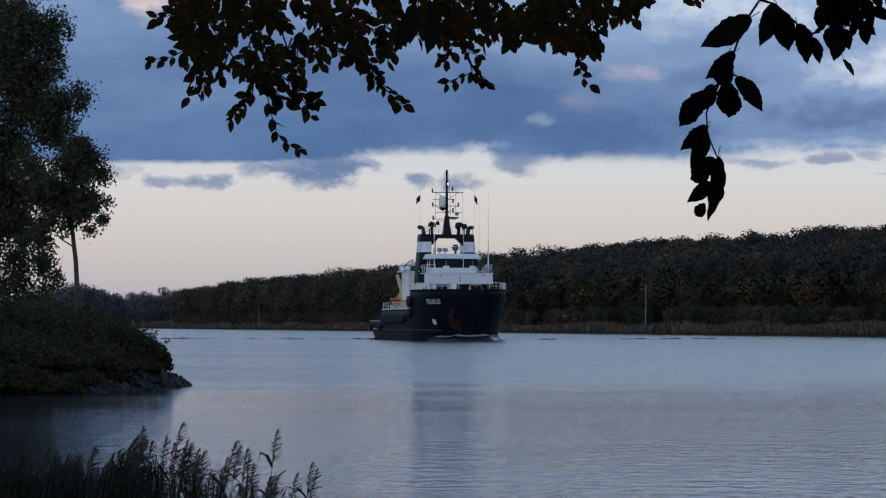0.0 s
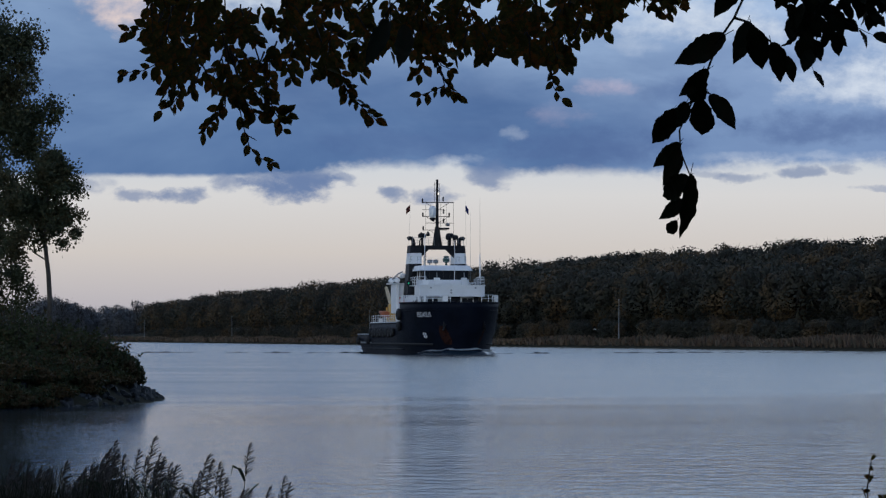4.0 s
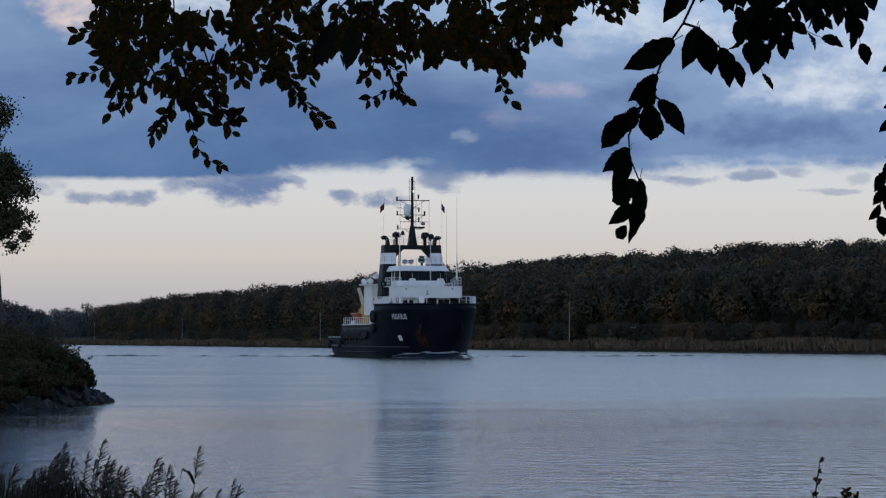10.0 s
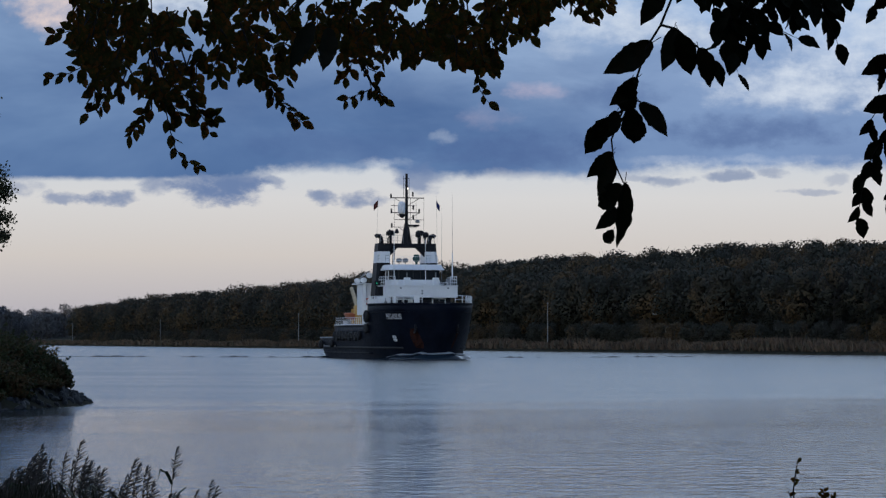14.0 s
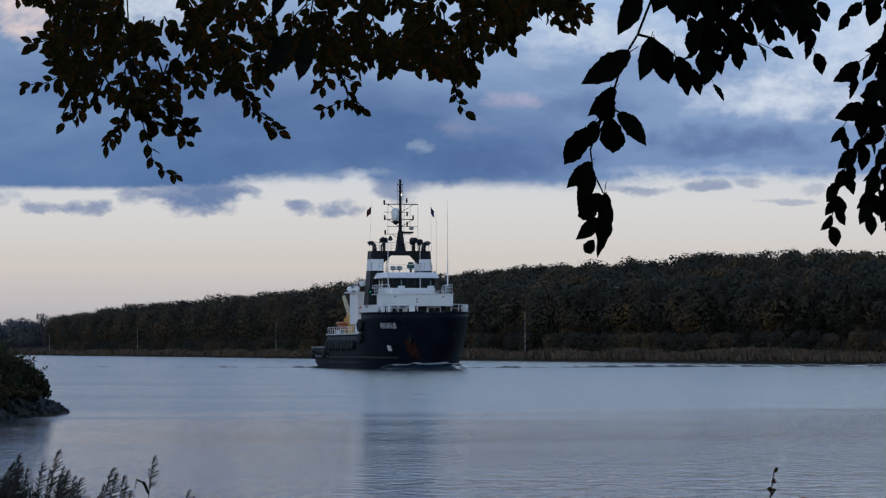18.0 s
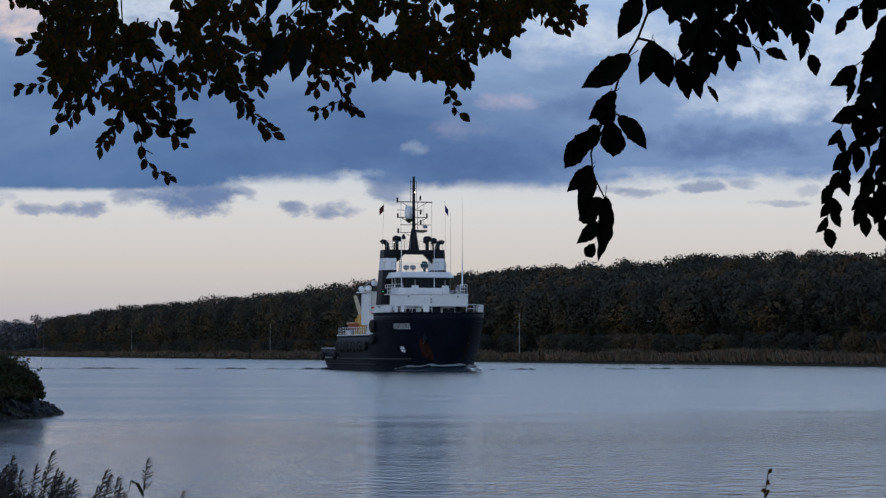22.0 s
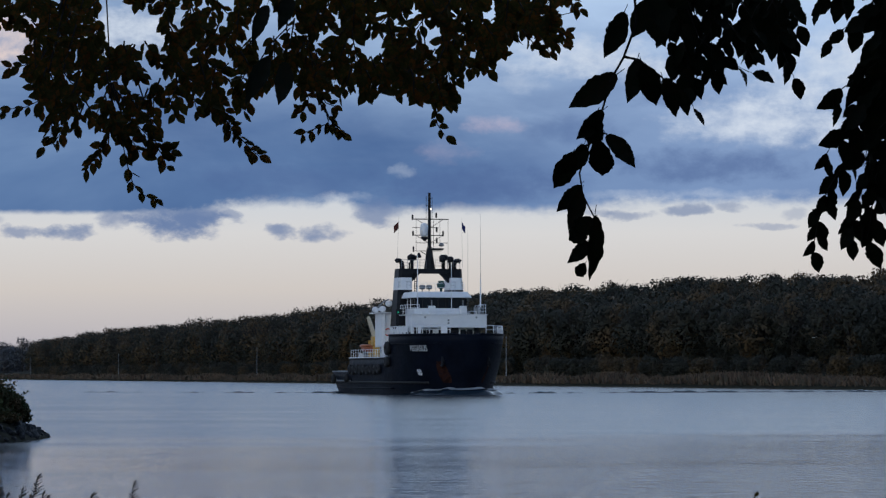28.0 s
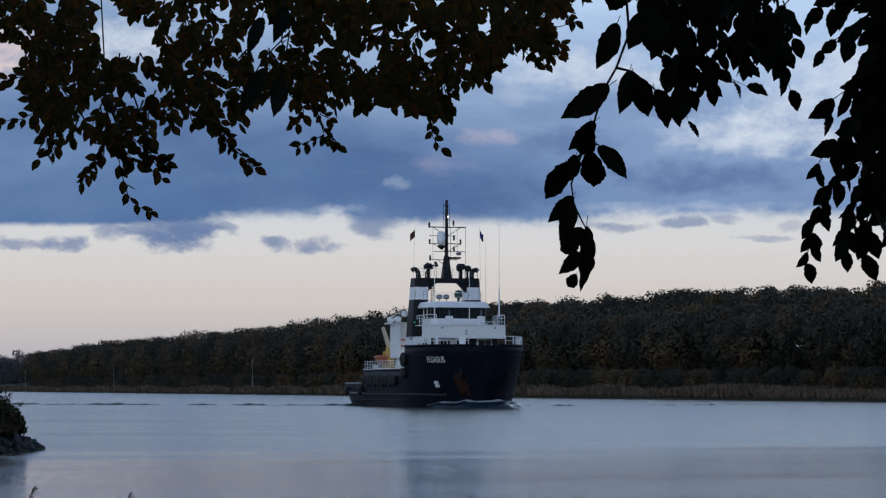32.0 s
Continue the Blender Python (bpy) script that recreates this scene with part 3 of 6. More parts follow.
def build_bush(name, label, c, rx, ry, h, n, size, seed, twigs=10, out=1.0):
    """A bush: arching stems and leaves gathered in uneven clumps on the ground at c."""
    rng = np.random.default_rng(seed)
    ob = root(name, label, "bush", at=c)
    enlarge(ob)
    stems = bmesh.new()
    tops, heap = [], Heap()
    for i in range(30):
        a, r = rng.uniform(0, 6.283), math.sqrt(rng.uniform(0, 1)) * 0.85
        x, y = math.cos(a) * r * rx, math.sin(a) * r * ry
        z = h * math.sqrt(max(0.04, 1 - r * r * 0.92)) * rng.uniform(0.75, 1.08)
        tube(stems, [(x * 0.5, y * 0.5, -0.2), (x * 0.8, y * 0.8, z * 0.6), (x, y, z)], 0.035, 0.01, 4)
        tops.append((x, y, z, r))
    for x, y, z, r in tops:
        m = n // len(tops)
        q = rng.normal(size=(m, 3))
        q = q / np.linalg.norm(q, axis=1, keepdims=True) * (rng.uniform(0.1, 1, (m, 1)) ** 0.4)
        c2 = np.array([x, y, z * 0.62]) + q * np.array([rx * 0.3 + 0.12, ry * 0.3 + 0.12, z * 0.42])
        c2[:, 2] = np.maximum(c2[:, 2], 0.02)
        heap.add(*cards(c2, size, rng, 0.4))
    # loose shoots that break the outline
    for i in range(16):
        x, y, z, r = tops[rng.integers(len(tops))]
        a, L = rng.uniform(0, 6.283), rng.uniform(0.2, 0.5) * (0.5 + 0.4 * h)
        e = np.array([x + math.cos(a) * L * 0.6, y + math.sin(a) * L * 0.6, z + L * rng.uniform(0.2, 0.8)])
        tube(stems, [(x, y, z * 0.8), tuple((np.array([x, y, z * 0.8]) + e) / 2 + [0, 0, 0.06]), tuple(e)], 0.008, 0.004, 3)
        c2 = np.array([x, y, z * 0.8]) + (e - [x, y, z * 0.8]) * rng.uniform(0.4, 1.05, (14, 1)) + rng.normal(0, 0.035, (14, 3))
        heap.add(*cards(c2, size * 0.9, rng))
    part("stem", stems, TWIG, ob)
    part("foliage", heap.mesh("foliage", BRAMBLE), None, ob)
    return ob


def build_unseen_woods():
    """Unseen wood behind the eye and along the near bank, added to darken reflections."""
    rng = np.random.default_rng(15)
    src = [wood_tree(rng, *a) for a in ((13, 4.0, 260, 1.4, 0.0), (11, 4.2, 260, 1.4, 0.0))]
    leaf, wood = Heap(), Heap()
    spots = [(rng.uniform(-40, 45), rng.uniform(-30, -7)) for _ in range(60)]
    spots += [(rng.uniform(-34, -7), rng.uniform(-6, 60)) for _ in range(50)] + [(rng.uniform(-36, -6.0), rng.uniform(102, 114)) for _ in range(30)] + [(rng.uniform(-75, -42), 100 * 12 ** rng.uniform(0, 1)) for _ in range(260)] + [(rng.uniform(16, 60), rng.uniform(-8, 7)) for _ in range(24)]
    for i, (x, y) in enumerate(spots):
        a, s = rng.uniform(0, 6.28), rng.uniform(0.8, 1.15)
        R = np.array([[math.cos(a), -math.sin(a), 0], [math.sin(a), math.cos(a), 0], [0, 0, 1]]) * s
        (wv, wf), (lv, lf) = src[i % 2]
        leaf.add(lv @ R.T + [x, y, 0.2], lf)
        wood.add(wv @ R.T + [x, y, 0.2], wf)
    ob = root("bank_woods", "unseen wood added on the near bank to darken reflections", "woods")
    ob["kind"] = "stuff"
    part("crown", leaf.mesh("crown", WOODLEAF), None, ob)
    part("trunk", wood.mesh("trunk", BARK), None, ob)


def build_spit_plants():
    rng = np.random.default_rng(31)
    for i, (u, d, r, h) in enumerate(((-60, 79, 1.5, 2.5), (20, 79, 1.3, 2.35), (100, 78.5, 1.1, 2.1), (60, 83, 1.5, 2.5), (150, 83, 1.0, 2.05), (165, 79, 0.9, 1.85), (205, 80, 0.75, 1.68), (218, 84, 0.7, 1.66), (246, 81, 0.5, 1.42), (268, 81.5, 0.4, 1.15), (280, 81.7, 0.26, 0.85), (-40, 74.5, 1.2, 1.4), (40, 74.5, 0.9, 1.25), (110, 75.2, 0.8, 1.1), (175, 76.2, 0.7, 1.0), (218, 77.6, 0.55, 0.95), (252, 79.2, 0.42, 0.8), (70, 76.5, 1.0, 1.4), (150, 77.2, 0.9, 1.3), (0, 76.5, 1.0, 1.6), (-45, 72.6, 0.9, 0.75), (15, 72.5, 0.85, 0.72), (68, 72.7, 0.7, 0.6), (105, 73.2, 0.5, 0.42), (140, 74.6, 0.5, 0.6), (195, 76.0, 0.45, 0.55))):
        p = plan_spot(u, 640, d)
        z = float(spit_height(np.array([p.x]), np.array([p.y]))[0])
        build_bush("bramble_bush", "dark green bramble bush with reddish leaves on the spit", (p.x, p.y, z - 0.1), r, r * 1.3, h - max(0, z - 0.1), 3600, 0.085, 20 + i)
    # bare shoots that lean out over the water
    rng = np.random.default_rng(77)
    ob = root("willow_shoots", "thin bare shoots leaning out over the stones", "shrub", at=(9.15, 80.9, 0.2))
    enlarge(ob)
    heap = Heap()
    for i in range(46):
        a = rng.uniform(-0.7, 0.9)
        L = rng.uniform(0.25, 0.62)
        p = [(0 + rng.uniform(-0.4, 0.2), rng.uniform(-0.5, 0.5), rng.uniform(0, 0.6)), (math.cos(a) * L * 0.6, rng.uniform(-0.4, 0.4), 0.5 + 0.5 * math.sin(a) * L), (math.cos(a) * L * 1.25, rng.uniform(-0.5, 0.5), 0.45 + math.sin(a) * L * 0.75 - 0.15 * L)]
        bm = tube(bmesh.new(), p, 0.012, 0.005, 3)
        part("shoot", bm, TWIG, ob)
        c = np.array(p[2]) * np.linspace(0.5, 1, 9)[:, None] + np.array(p[1]) * (1 - np.linspace(0.5, 1, 9))[:, None] + rng.normal(0, 0.05, (9, 3))
        heap.add(*cards(c, 0.07, rng))
    part("foliage", heap.mesh("foliage", BRAMBLE), None, ob)


def limb_path(a, b, rng, sag=0.1, n=5):
    a, b = Vector(a), Vector(b)
    return [a.lerp(b, i / (n - 1)) + Vector(rng.normal(0, sag, 3)) * math.sin(math.pi * i / (n - 1)) for i in range(n)]


def build_spit_tree(label, foot, top, trunk_r, clumps, leaves, size, seed):
    """A tree: tapered trunk, limbs to each clump, and leaf sprays round the limb ends. clumps: offsets and radii."""
    rng = np.random.default_rng(seed)
    ob = root("bank_tree", label, "tree", at=foot)
    enlarge(ob)
    foot, top = Vector(foot), Vector(top)
    part("trunk", tube(bmesh.new(), [(0, 0, -0.4)] + limb_path((0, 0, 0), top - foot, rng, 0.06, 7), trunk_r, trunk_r * 0.45, 9), BARK, ob, smooth=True)
    heap = Heap()
    total = sum(r * r for _, r in clumps)
    for c, r in clumps:
        c = Vector(c) - foot
        t = min(0.9, max(0.3, (c.z - 0.6) / (top.z - foot.z)))
        part("limb", tube(bmesh.new(), limb_path((top - foot) * t, c, rng, 0.12, 4), trunk_r * 0.3, 0.012, 5), BARK, ob)
        n = int(leaves * r * r / total)
        subs = [np.array(c) + rng.normal(size=3) * r * 0.5 for _ in range(9)]
        for s in subs:
            m = n // 9
            q = rng.normal(size=(m, 3)) * r * 0.27
            heap.add(*cards(s + q, size, rng, 0.3))
    part("crown", heap.mesh("crown", ALDER), None, ob)
    return ob


def build_spit_trees():
    D = 88.0
    g = lambda u, w, r, d=D: (tuple(plan_spot(u, w, d)), r)
    build_spit_tree("slim alder with a bare leaning trunk on the spit", plan_spot(137, 560, D), plan_spot(126, 250, D), 0.085,
                    [g(150, 345, 0.55), g(165, 300, 0.5), g(130, 380, 0.45), g(95, 330, 0.6), g(170, 365, 0.35), g(120, 285, 0.5), g(75, 400, 0.5), g(140, 255, 0.35)], 20000, 0.085, 41)
    D = 92.0
    build_spit_tree("tall dense dark-leaved alder on the spit", plan_spot(-20, 570, D), plan_spot(-10, -150, D), 0.2,
                    [g(60, 60, 0.8, D), g(85, 105, 0.6, D), g(90, 190, 0.75, D), g(135, 178, 0.35, D), g(60, 240, 0.9, D), g(20, 150, 1.1, D), g(15, 30, 1.0, D), g(10, 300, 1.2, D), g(40, -60, 0.9, D), g(-40, 100, 1.3, D), g(-60, 250, 1.4, D), g(30, 400, 0.8, D), g(60, 460, 0.55, D), g(80, 500, 0.45, D), g(0, 480, 0.9, D), g(110, 240, 0.5, D), g(-40, 420, 1.2, D), g(100, 60, 0.35, D), g(20, -160, 1.0, D), g(65, 150, 0.8, D), g(55, 330, 0.75, D)], 75000, 0.1, 42)


# ---- the tug: y forward, x to starboard, z up from the waterline, mast at the origin ----
STERN, STEM_TOP, STEM_WL, BEAM = -25.0, 15.6, 14.6, 5.8
LEVELS = (-1.2, -0.3, 0.3, 0.8, 1.3, 1.9, 2.5, 3.2, 3.9, 4.7, 5.5, 6.25)


def hull_y(t, z):
    s = min(1, max(0, (z + 1.2) / 7.45))
    stern = STERN + 1.6 * (1 - min(1, max(0, (z + 0.3) / 1.9)))
    return stern + t * (STEM_WL - 0.8 + (STEM_TOP - STEM_WL + 0.8) * s - stern)


def hull_x(t, z):
    s = min(1, max(0, (z + 0.3) / 6.55))
    wide = BEAM * (0.9 + 0.1 * min(1, s * 2.2))
    q = max(0, (t - (0.63 + 0.08 * s)) / (0.37 - 0.08 * s))
    bow = (1 - q ** (2.0 + 0.4 * s)) ** (0.56 - 0.06 * s) if q < 1 else 0.0
    aft = 1 - 0.26 * max(0, 1 - t / 0.07) ** 2
    return wide * bow * aft


def hull_at(y, z):
    """Starboard half breadth at y and z."""
    a, b = 0.0, 1.0
    for _ in range(30):
        c = (a + b) / 2
        a, b = (c, b) if hull_y(c, z) < y else (a, c)
    return hull_x(a, z)


def sheer(t):
    return 2.5 if t < 0.275 else 3.9 if t < 0.727 else 6.25


def build_hull(ship):
    ts = [i * 0.05 for i in range(5)] + [0.22, 0.25, 0.275] + [0.275 + 0.452 * i / 9 for i in range(1, 10)] + [0.727 + 0.273 * (1 - (1 - i / 22) ** 1.6) for i in range(1, 23)]
    bm = bmesh.new()
    for side in (1, -1):
        g = [[bm.verts.new((side * hull_x(t, z), hull_y(t, z), z)) for z in LEVELS] for t in ts]
        for i in range(len(ts) - 1):
            top = sheer((ts[i] + ts[i + 1]) / 2)
            for j in range(len(LEVELS) - 1):
                if LEVELS[j + 1] <= top + 0.01:
                    f = (g[i][j], g[i + 1][j], g[i + 1][j + 1], g[i][j + 1])
                    bm.faces.new(f if side > 0 else f[::-1])
    bmesh.ops.delete(bm, geom=[v for v in bm.verts if not v.link_faces], context="VERTS")
    bmesh.ops.remove_doubles(bm, verts=bm.verts[:], dist=0.001)
    m = part("hull", bm, NAVY, ship, "navy-black welded hull plating", True).modifiers.new("plate", "SOLIDIFY")
    m.thickness, m.offset = 0.12, -1
    bm = bmesh.new()
    rows = [[bm.verts.new((s * hull_x(0, z), hull_y(0, z) + 0.02, z)) for s in (1, 0.5, 0, -0.5, -1)] for z in LEVELS[:7]]
    for a, b in zip(rows, rows[1:]):
        for q in range(4):
            bm.faces.new((a[q], b[q], b[q + 1], a[q + 1]))
    part("transom", bm, NAVY, ship)

    def deck(name, t0, t1, z, material, inset=0.14):
        n = 24
        pts = [(max(0.02, hull_x(t0 + (t1 - t0) * i / n, z) - inset), hull_y(t0 + (t1 - t0) * i / n, z) - (inset if t1 > 0.99 else 0) * (i == n)) for i in range(n + 1)]
        return part(name, prism(pts + [(-x, y) for x, y in pts[::-1]], z - 0.08, z), material, ship)

    deck("aft_deck", 0.005, 0.275, 1.3, DECK)
    deck("boat_deck", 0.275, 0.735, 3.82, DECK, 0.1)
    deck("forecastle_deck", 0.728, 0.985, 5.5, DECK, 0.3)
    # bulkheads that close the steps in the hull
    for t, z0, z1 in ((0.276, 1.2, 3.85), (0.728, 3.8, 6.2)):
        y = hull_y(t, 3.9)
        w = hull_x(t, 3.9) - 0.12
        part("bulkhead", box(-w, w, y, y + 0.08, z0, z1, 0.01), NAVY if z1 < 4 else WHITE, ship)
    # cap rail, rubbing strakes and knuckle lines
    for side in (1, -1):
        for name, z, t0, t1, r, m_ in (("cap_rail", 6.27, 0.728, 0.995, 0.09, NAVY), ("cap_rail", 2.53, 0.0, 0.275, 0.09, GREY), ("cap_rail", 3.92, 0.276, 0.725, 0.08, BLACK), ("rubbing_strake", 1.35, 0.0, 0.93, 0.14, RUBBER), ("knuckle", 5.35, 0.728, 0.97, 0.05, NAVY), ("chine_strake", 0.75, 0.02, 0.75, 0.08, NAVY)):
            pts = [(side * (hull_x(t0 + (t1 - t0) * i / 20, z) + 0.02), hull_y(t0 + (t1 - t0) * i / 20, z), z) for i in range(21)]
            part(name, tube(bmesh.new(), pts, r, None, 6), m_, ship, smooth=True)
        # freeing-port panel of the grey stern bulwark, inside face
        pts = [(side * (hull_x(0.27 * i / 10, 2.4) - 0.16), hull_y(0.27 * i / 10, 2.4)) for i in range(11)]
        bm = bmesh.new()
        lo = [bm.verts.new((x, y, 1.35)) for x, y in pts]
        hi = [bm.verts.new((x, y, 2.5)) for x, y in pts]
        for i in range(10):
            bm.faces.new((lo[i], lo[i + 1], hi[i + 1], hi[i]))
        part("inner_bulwark", bm, GREY, ship)
        # tyre fenders hung along the waist, and big ones at the step and the quarter
        for i in range(9):
            t = 0.30 + i * 0.043
            y, x = hull_y(t, 2.7), side * (hull_x(t, 2.7) + 0.17)
            tyre(ship, (x, y, 2.75 - 0.12 * (i % 2)), 0.55, 0.2, "black tyre fender")
        for t, z, r in ((0.735, 4.9, 0.75), (0.735, 3.5, 0.6), (0.03, 1.75, 0.62), (0.075, 1.7, 0.55), (0.24, 1.8, 0.5)):
            tyre(ship, (side * (hull_x(t, z) + 0.2), hull_y(t, z), z), r, 0.26, "large black tyre fender")


def tyre(ship, c, r, w, label):
    bm = bmesh.new()
    n, k = 16, 7
    g = [[bm.verts.new((c[0] + w * math.cos(b * 2 * math.pi / k), c[1] + (r - w + w * math.sin(b * 2 * math.pi / k)) * math.cos(a * 2 * math.pi / n), c[2] + (r - w + w * math.sin(b * 2 * math.pi / k)) * math.sin(a * 2 * math.pi / n))) for b in range(k)] for a in range(n)]
    for a in range(n):
        for b in range(k):
            bm.faces.new((g[a][b], g[(a + 1) % n][b], g[(a + 1) % n][(b + 1) % k], g[a][(b + 1) % k]))
    return part("tyre_fender", bm, RUBBER, ship, smooth=True)


def rail(ship, pts, height, bars=3, gap=1.2, material=None, r=0.028, name="railing"):
    """A railing along points; its stanchions are pieces of its own."""
    material = material or WHITE
    pts = [Vector(p) for p in pts]
    bm = bmesh.new()
    for i in range(bars):
        z = height * (i + 1) / bars
        tube(bm, [p + Vector((0, 0, z)) for p in pts], r if i == bars - 1 else r * 0.75, None, 5)
    ob = part(name, bm, material, ship)
    st = mesh_of(tube(bmesh.new(), [(0, 0, 0), (0, 0, height)], r * 1.25, None, 5), "stanchion", material)
    for a, b in zip(pts, pts[1:]):
        n = max(1, round((b - a).length / gap))
        for i in range(n):
            part("stanchion", st, None, ob).location = a.lerp(b, i / n)
    part("stanchion", st, None, ob).location = pts[-1]
    return ob


def window(ship, parent, x, y, z, w, h, facing, name="window"):
    """A pane in a slim dark frame; facing 'f' looks forward, 's' to starboard, 'p' to port."""
    if facing == "f":
        a, b = box(x - w / 2, x + w / 2, y - 0.01, y + 0.025, z - h / 2, z + h / 2, 0.01), box(x - w / 2 - 0.06, x + w / 2 + 0.06, y - 0.03, y + 0.012, z - h / 2 - 0.06, z + h / 2 + 0.06, 0.01)
    else:
        s = 1 if facing == "s" else -1
        a = box(*sorted((x, x + s * 0.03)), y - w / 2, y + w / 2, z - h / 2, z + h / 2, 0.01)
        b = box(*sorted((x - s * 0.02, x + s * 0.015)), y - w / 2 - 0.06, y + w / 2 + 0.06, z - h / 2 - 0.06, z + h / 2 + 0.06, 0.01)
    wd = part(name, b, BLACK, parent)
    part("pane", a, GLASS, wd)
    return wd


def build_house(ship):
    # deckhouse on the forecastle: chamfered front, two storeys, then the open bridge wing deck
    def storey(name, w, y0, y1, z0, z1, cham=0.9, material=WHITE):
        pts = [(w, y0), (w, y1 - cham), (w - cham * 0.35, y1), (-w + cham * 0.35, y1), (-w, y1 - cham), (-w, y0)]
        return part(name, prism(pts, z0, z1), material, ship)

    low = storey("lower_deckhouse", 3.7, -5.2, 6.2, 3.82, 7.2)
    front = storey("bridge_deck_front", 4.1, 5.0, 7.4, 7.05, 8.35, 0.3)
    part("wing_deck", prism([(4.2, 2.5), (4.2, 7.1), (4.05, 7.5), (-4.05, 7.5), (-4.2, 7.1), (-4.2, 2.5)], 8.35, 8.43), WHITE, ship)
    # lower front: dark doors and windows half hidden by the rail
    for x in (-2.5, -1.8, -0.7, 0.6, 1.8, 2.5):
        window(ship, low, x, 6.24, 6.5, 0.5, 0.6, "f")
    for y in (5.2, 3.9, 2.4):
        window(ship, low, 3.7, y, 6.2, 0.55, 0.7, "s", "side_window")
        window(ship, low, -3.7, y, 6.2, 0.55, 0.7, "p", "side_window")
    for s in (1, -1):
        part("side_door", box(*sorted((s * 3.7, s * 3.75)), 4.4, 4.8, 5.6, 7.0, 0.02), STEEL, low, "blue-grey steel door")
        part("front_door", box(s * 3.2 - 0.28, s * 3.2 + 0.28, 6.2, 6.27, 5.65, 7.2, 0.02), BLACK, low)
    # a flat black panel stands in for the shade inside the recess
    part("recess", box(-1.3, 0.5, 6.17, 6.22, 5.6, 7.04, 0.01), BLACK, low, "flat black panel for the shade in the working recess")
    for x, z in ((0.1, 7.8), (0.1, 7.5), (-2.9, 8.1), (2.6, 8.1)):
        part("fitting", box(x - 0.09, x + 0.09, 7.38, 7.52, z - 0.09, z + 0.09, 0.02), STEEL, front, "small grey deck light")
    # wheelhouse
    wz0, wz1 = 9.1, 10.25
    part("wheelhouse_base", prism([(2.85, 0.2), (2.85, 3.8), (2.2, 4.5), (-2.2, 4.5), (-2.85, 3.8), (-2.85, 0.2)], 7.2, 9.1), WHITE, ship)
    wh = part("wheelhouse", prism([(2.75, 0.3), (2.75, 3.7), (2.1, 4.35), (-2.1, 4.35), (-2.75, 3.7), (-2.75, 0.3)], 9.1, 10.3), GLASS, ship, "dark wheelhouse glazing")
    for x in (-2.1, -1.25, -0.42, 0.42, 1.25, 2.1):
        part("mullion", box(x - 0.04, x + 0.04, 4.32, 4.4, 9.1, 10.3, 0.01), BLACK, wh)
    for s in (1, -1):
        for y in (3.7, 2.8, 1.8, 0.4):
            part("mullion", box(*sorted((s * 2.72, s * 2.81)), y - 0.05, y + 0.05, 9.1, 10.3, 0.01), WHITE if y < 2.0 else BLACK, wh)
    bm = bmesh.new()
    lo = [bm.verts.new(p) for p in ((3.3, -0.3, 10.22), (3.3, 4.3, 10.22), (2.8, 5.0, 10.22), (-2.8, 5.0, 10.22), (-3.3, 4.3, 10.22), (-3.3, -0.3, 10.22))]
    hi = [bm.verts.new((v.co.x * 0.9, v.co.y * 0.84 if v.co.y > 0 else v.co.y, 10.85)) for v in lo]
    bm.faces.new(lo[::-1]), bm.faces.new(hi)
    for i in range(6):
        bm.faces.new((lo[i], lo[(i + 1) % 6], hi[(i + 1) % 6], hi[i]))
    bmesh.ops.recalc_face_normals(bm, faces=bm.faces[:])
    bmesh.ops.bevel(bm, geom=bm.edges[:], offset=0.05, segments=2, affect="EDGES")
    part("wheelhouse_roof", bm, WHITE, ship, "white sloping wheelhouse roof")
    # on the wheelhouse roof
    rail(ship, [(-2.6, 3.6, 10.85), (2.6, 3.6, 10.85)], 0.9, 2, 1.0, WHITE, 0.02, "roof_railing")
    part("searchlight", lathe(bmesh.new(), [(0.14, 10.85), (0.14, 11.2), (0.42, 11.3), (0.46, 11.7), (0.3, 11.85), (0.36, 12.0), (0.1, 12.05)], pose(-0.35, 2.6, 0)), GREEN, ship, "green covered compass stand", True)
    for x in (1.7, 0.95):
        part("searchlight", lathe(bmesh.new(), [(0.05, 10.85), (0.05, 11.1), (0.3, 11.15), (0.34, 11.5), (0.15, 11.6)], pose(x, 2.6, 0)), STEEL, ship, "grey searchlight", True)
    # wing deck: boxes and rails in front of the windows
    for x, w in ((1.75, 0.34), (-1.6, 0.34)):
        lk = part("deck_locker", box(x - w, x + w, 6.6, 7.2, 8.43, 9.3, 0.06), WHITE, ship, "white locker on the wing deck")
        part("pedestal", tube(bmesh.new(), [(x, 6.9, 9.3), (x, 6.9, 9.9)], 0.05), STEEL, lk)
    for s in (1, -1):
        rail(ship, [(s * 4.05, 2.7, 8.43), (s * 4.05, 6.9, 8.43), (s * 3.2, 7.35, 8.43)], 1.0, 3, 1.1, WHITE, 0.026, "wing_railing")
    part("winch_console", box(-3.6, -2.9, 6.3, 6.9, 8.43, 9.2, 0.05), STEEL, ship, "grey console on the wing deck")
    rail(ship, [(-2.9, 7.35, 8.43), (2.9, 7.35, 8.43)], 0.3, 1, 1.5, WHITE, 0.03, "wing_front_rail")
    for x, y, z0, z1, r in ((3.1, 6.2, 8.43, 14.6, 0.06), (-0.75, 5.4, 8.43, 13.7, 0.045), (-3.95, 5.2, 8.43, 12.2, 0.1)):
        part("signal_pole", tube(bmesh.new(), [(x, y, z0), (x, y, (z0 + z1) / 2), (x, y, z1)], r, r * 0.6, 7), WHITE, ship)
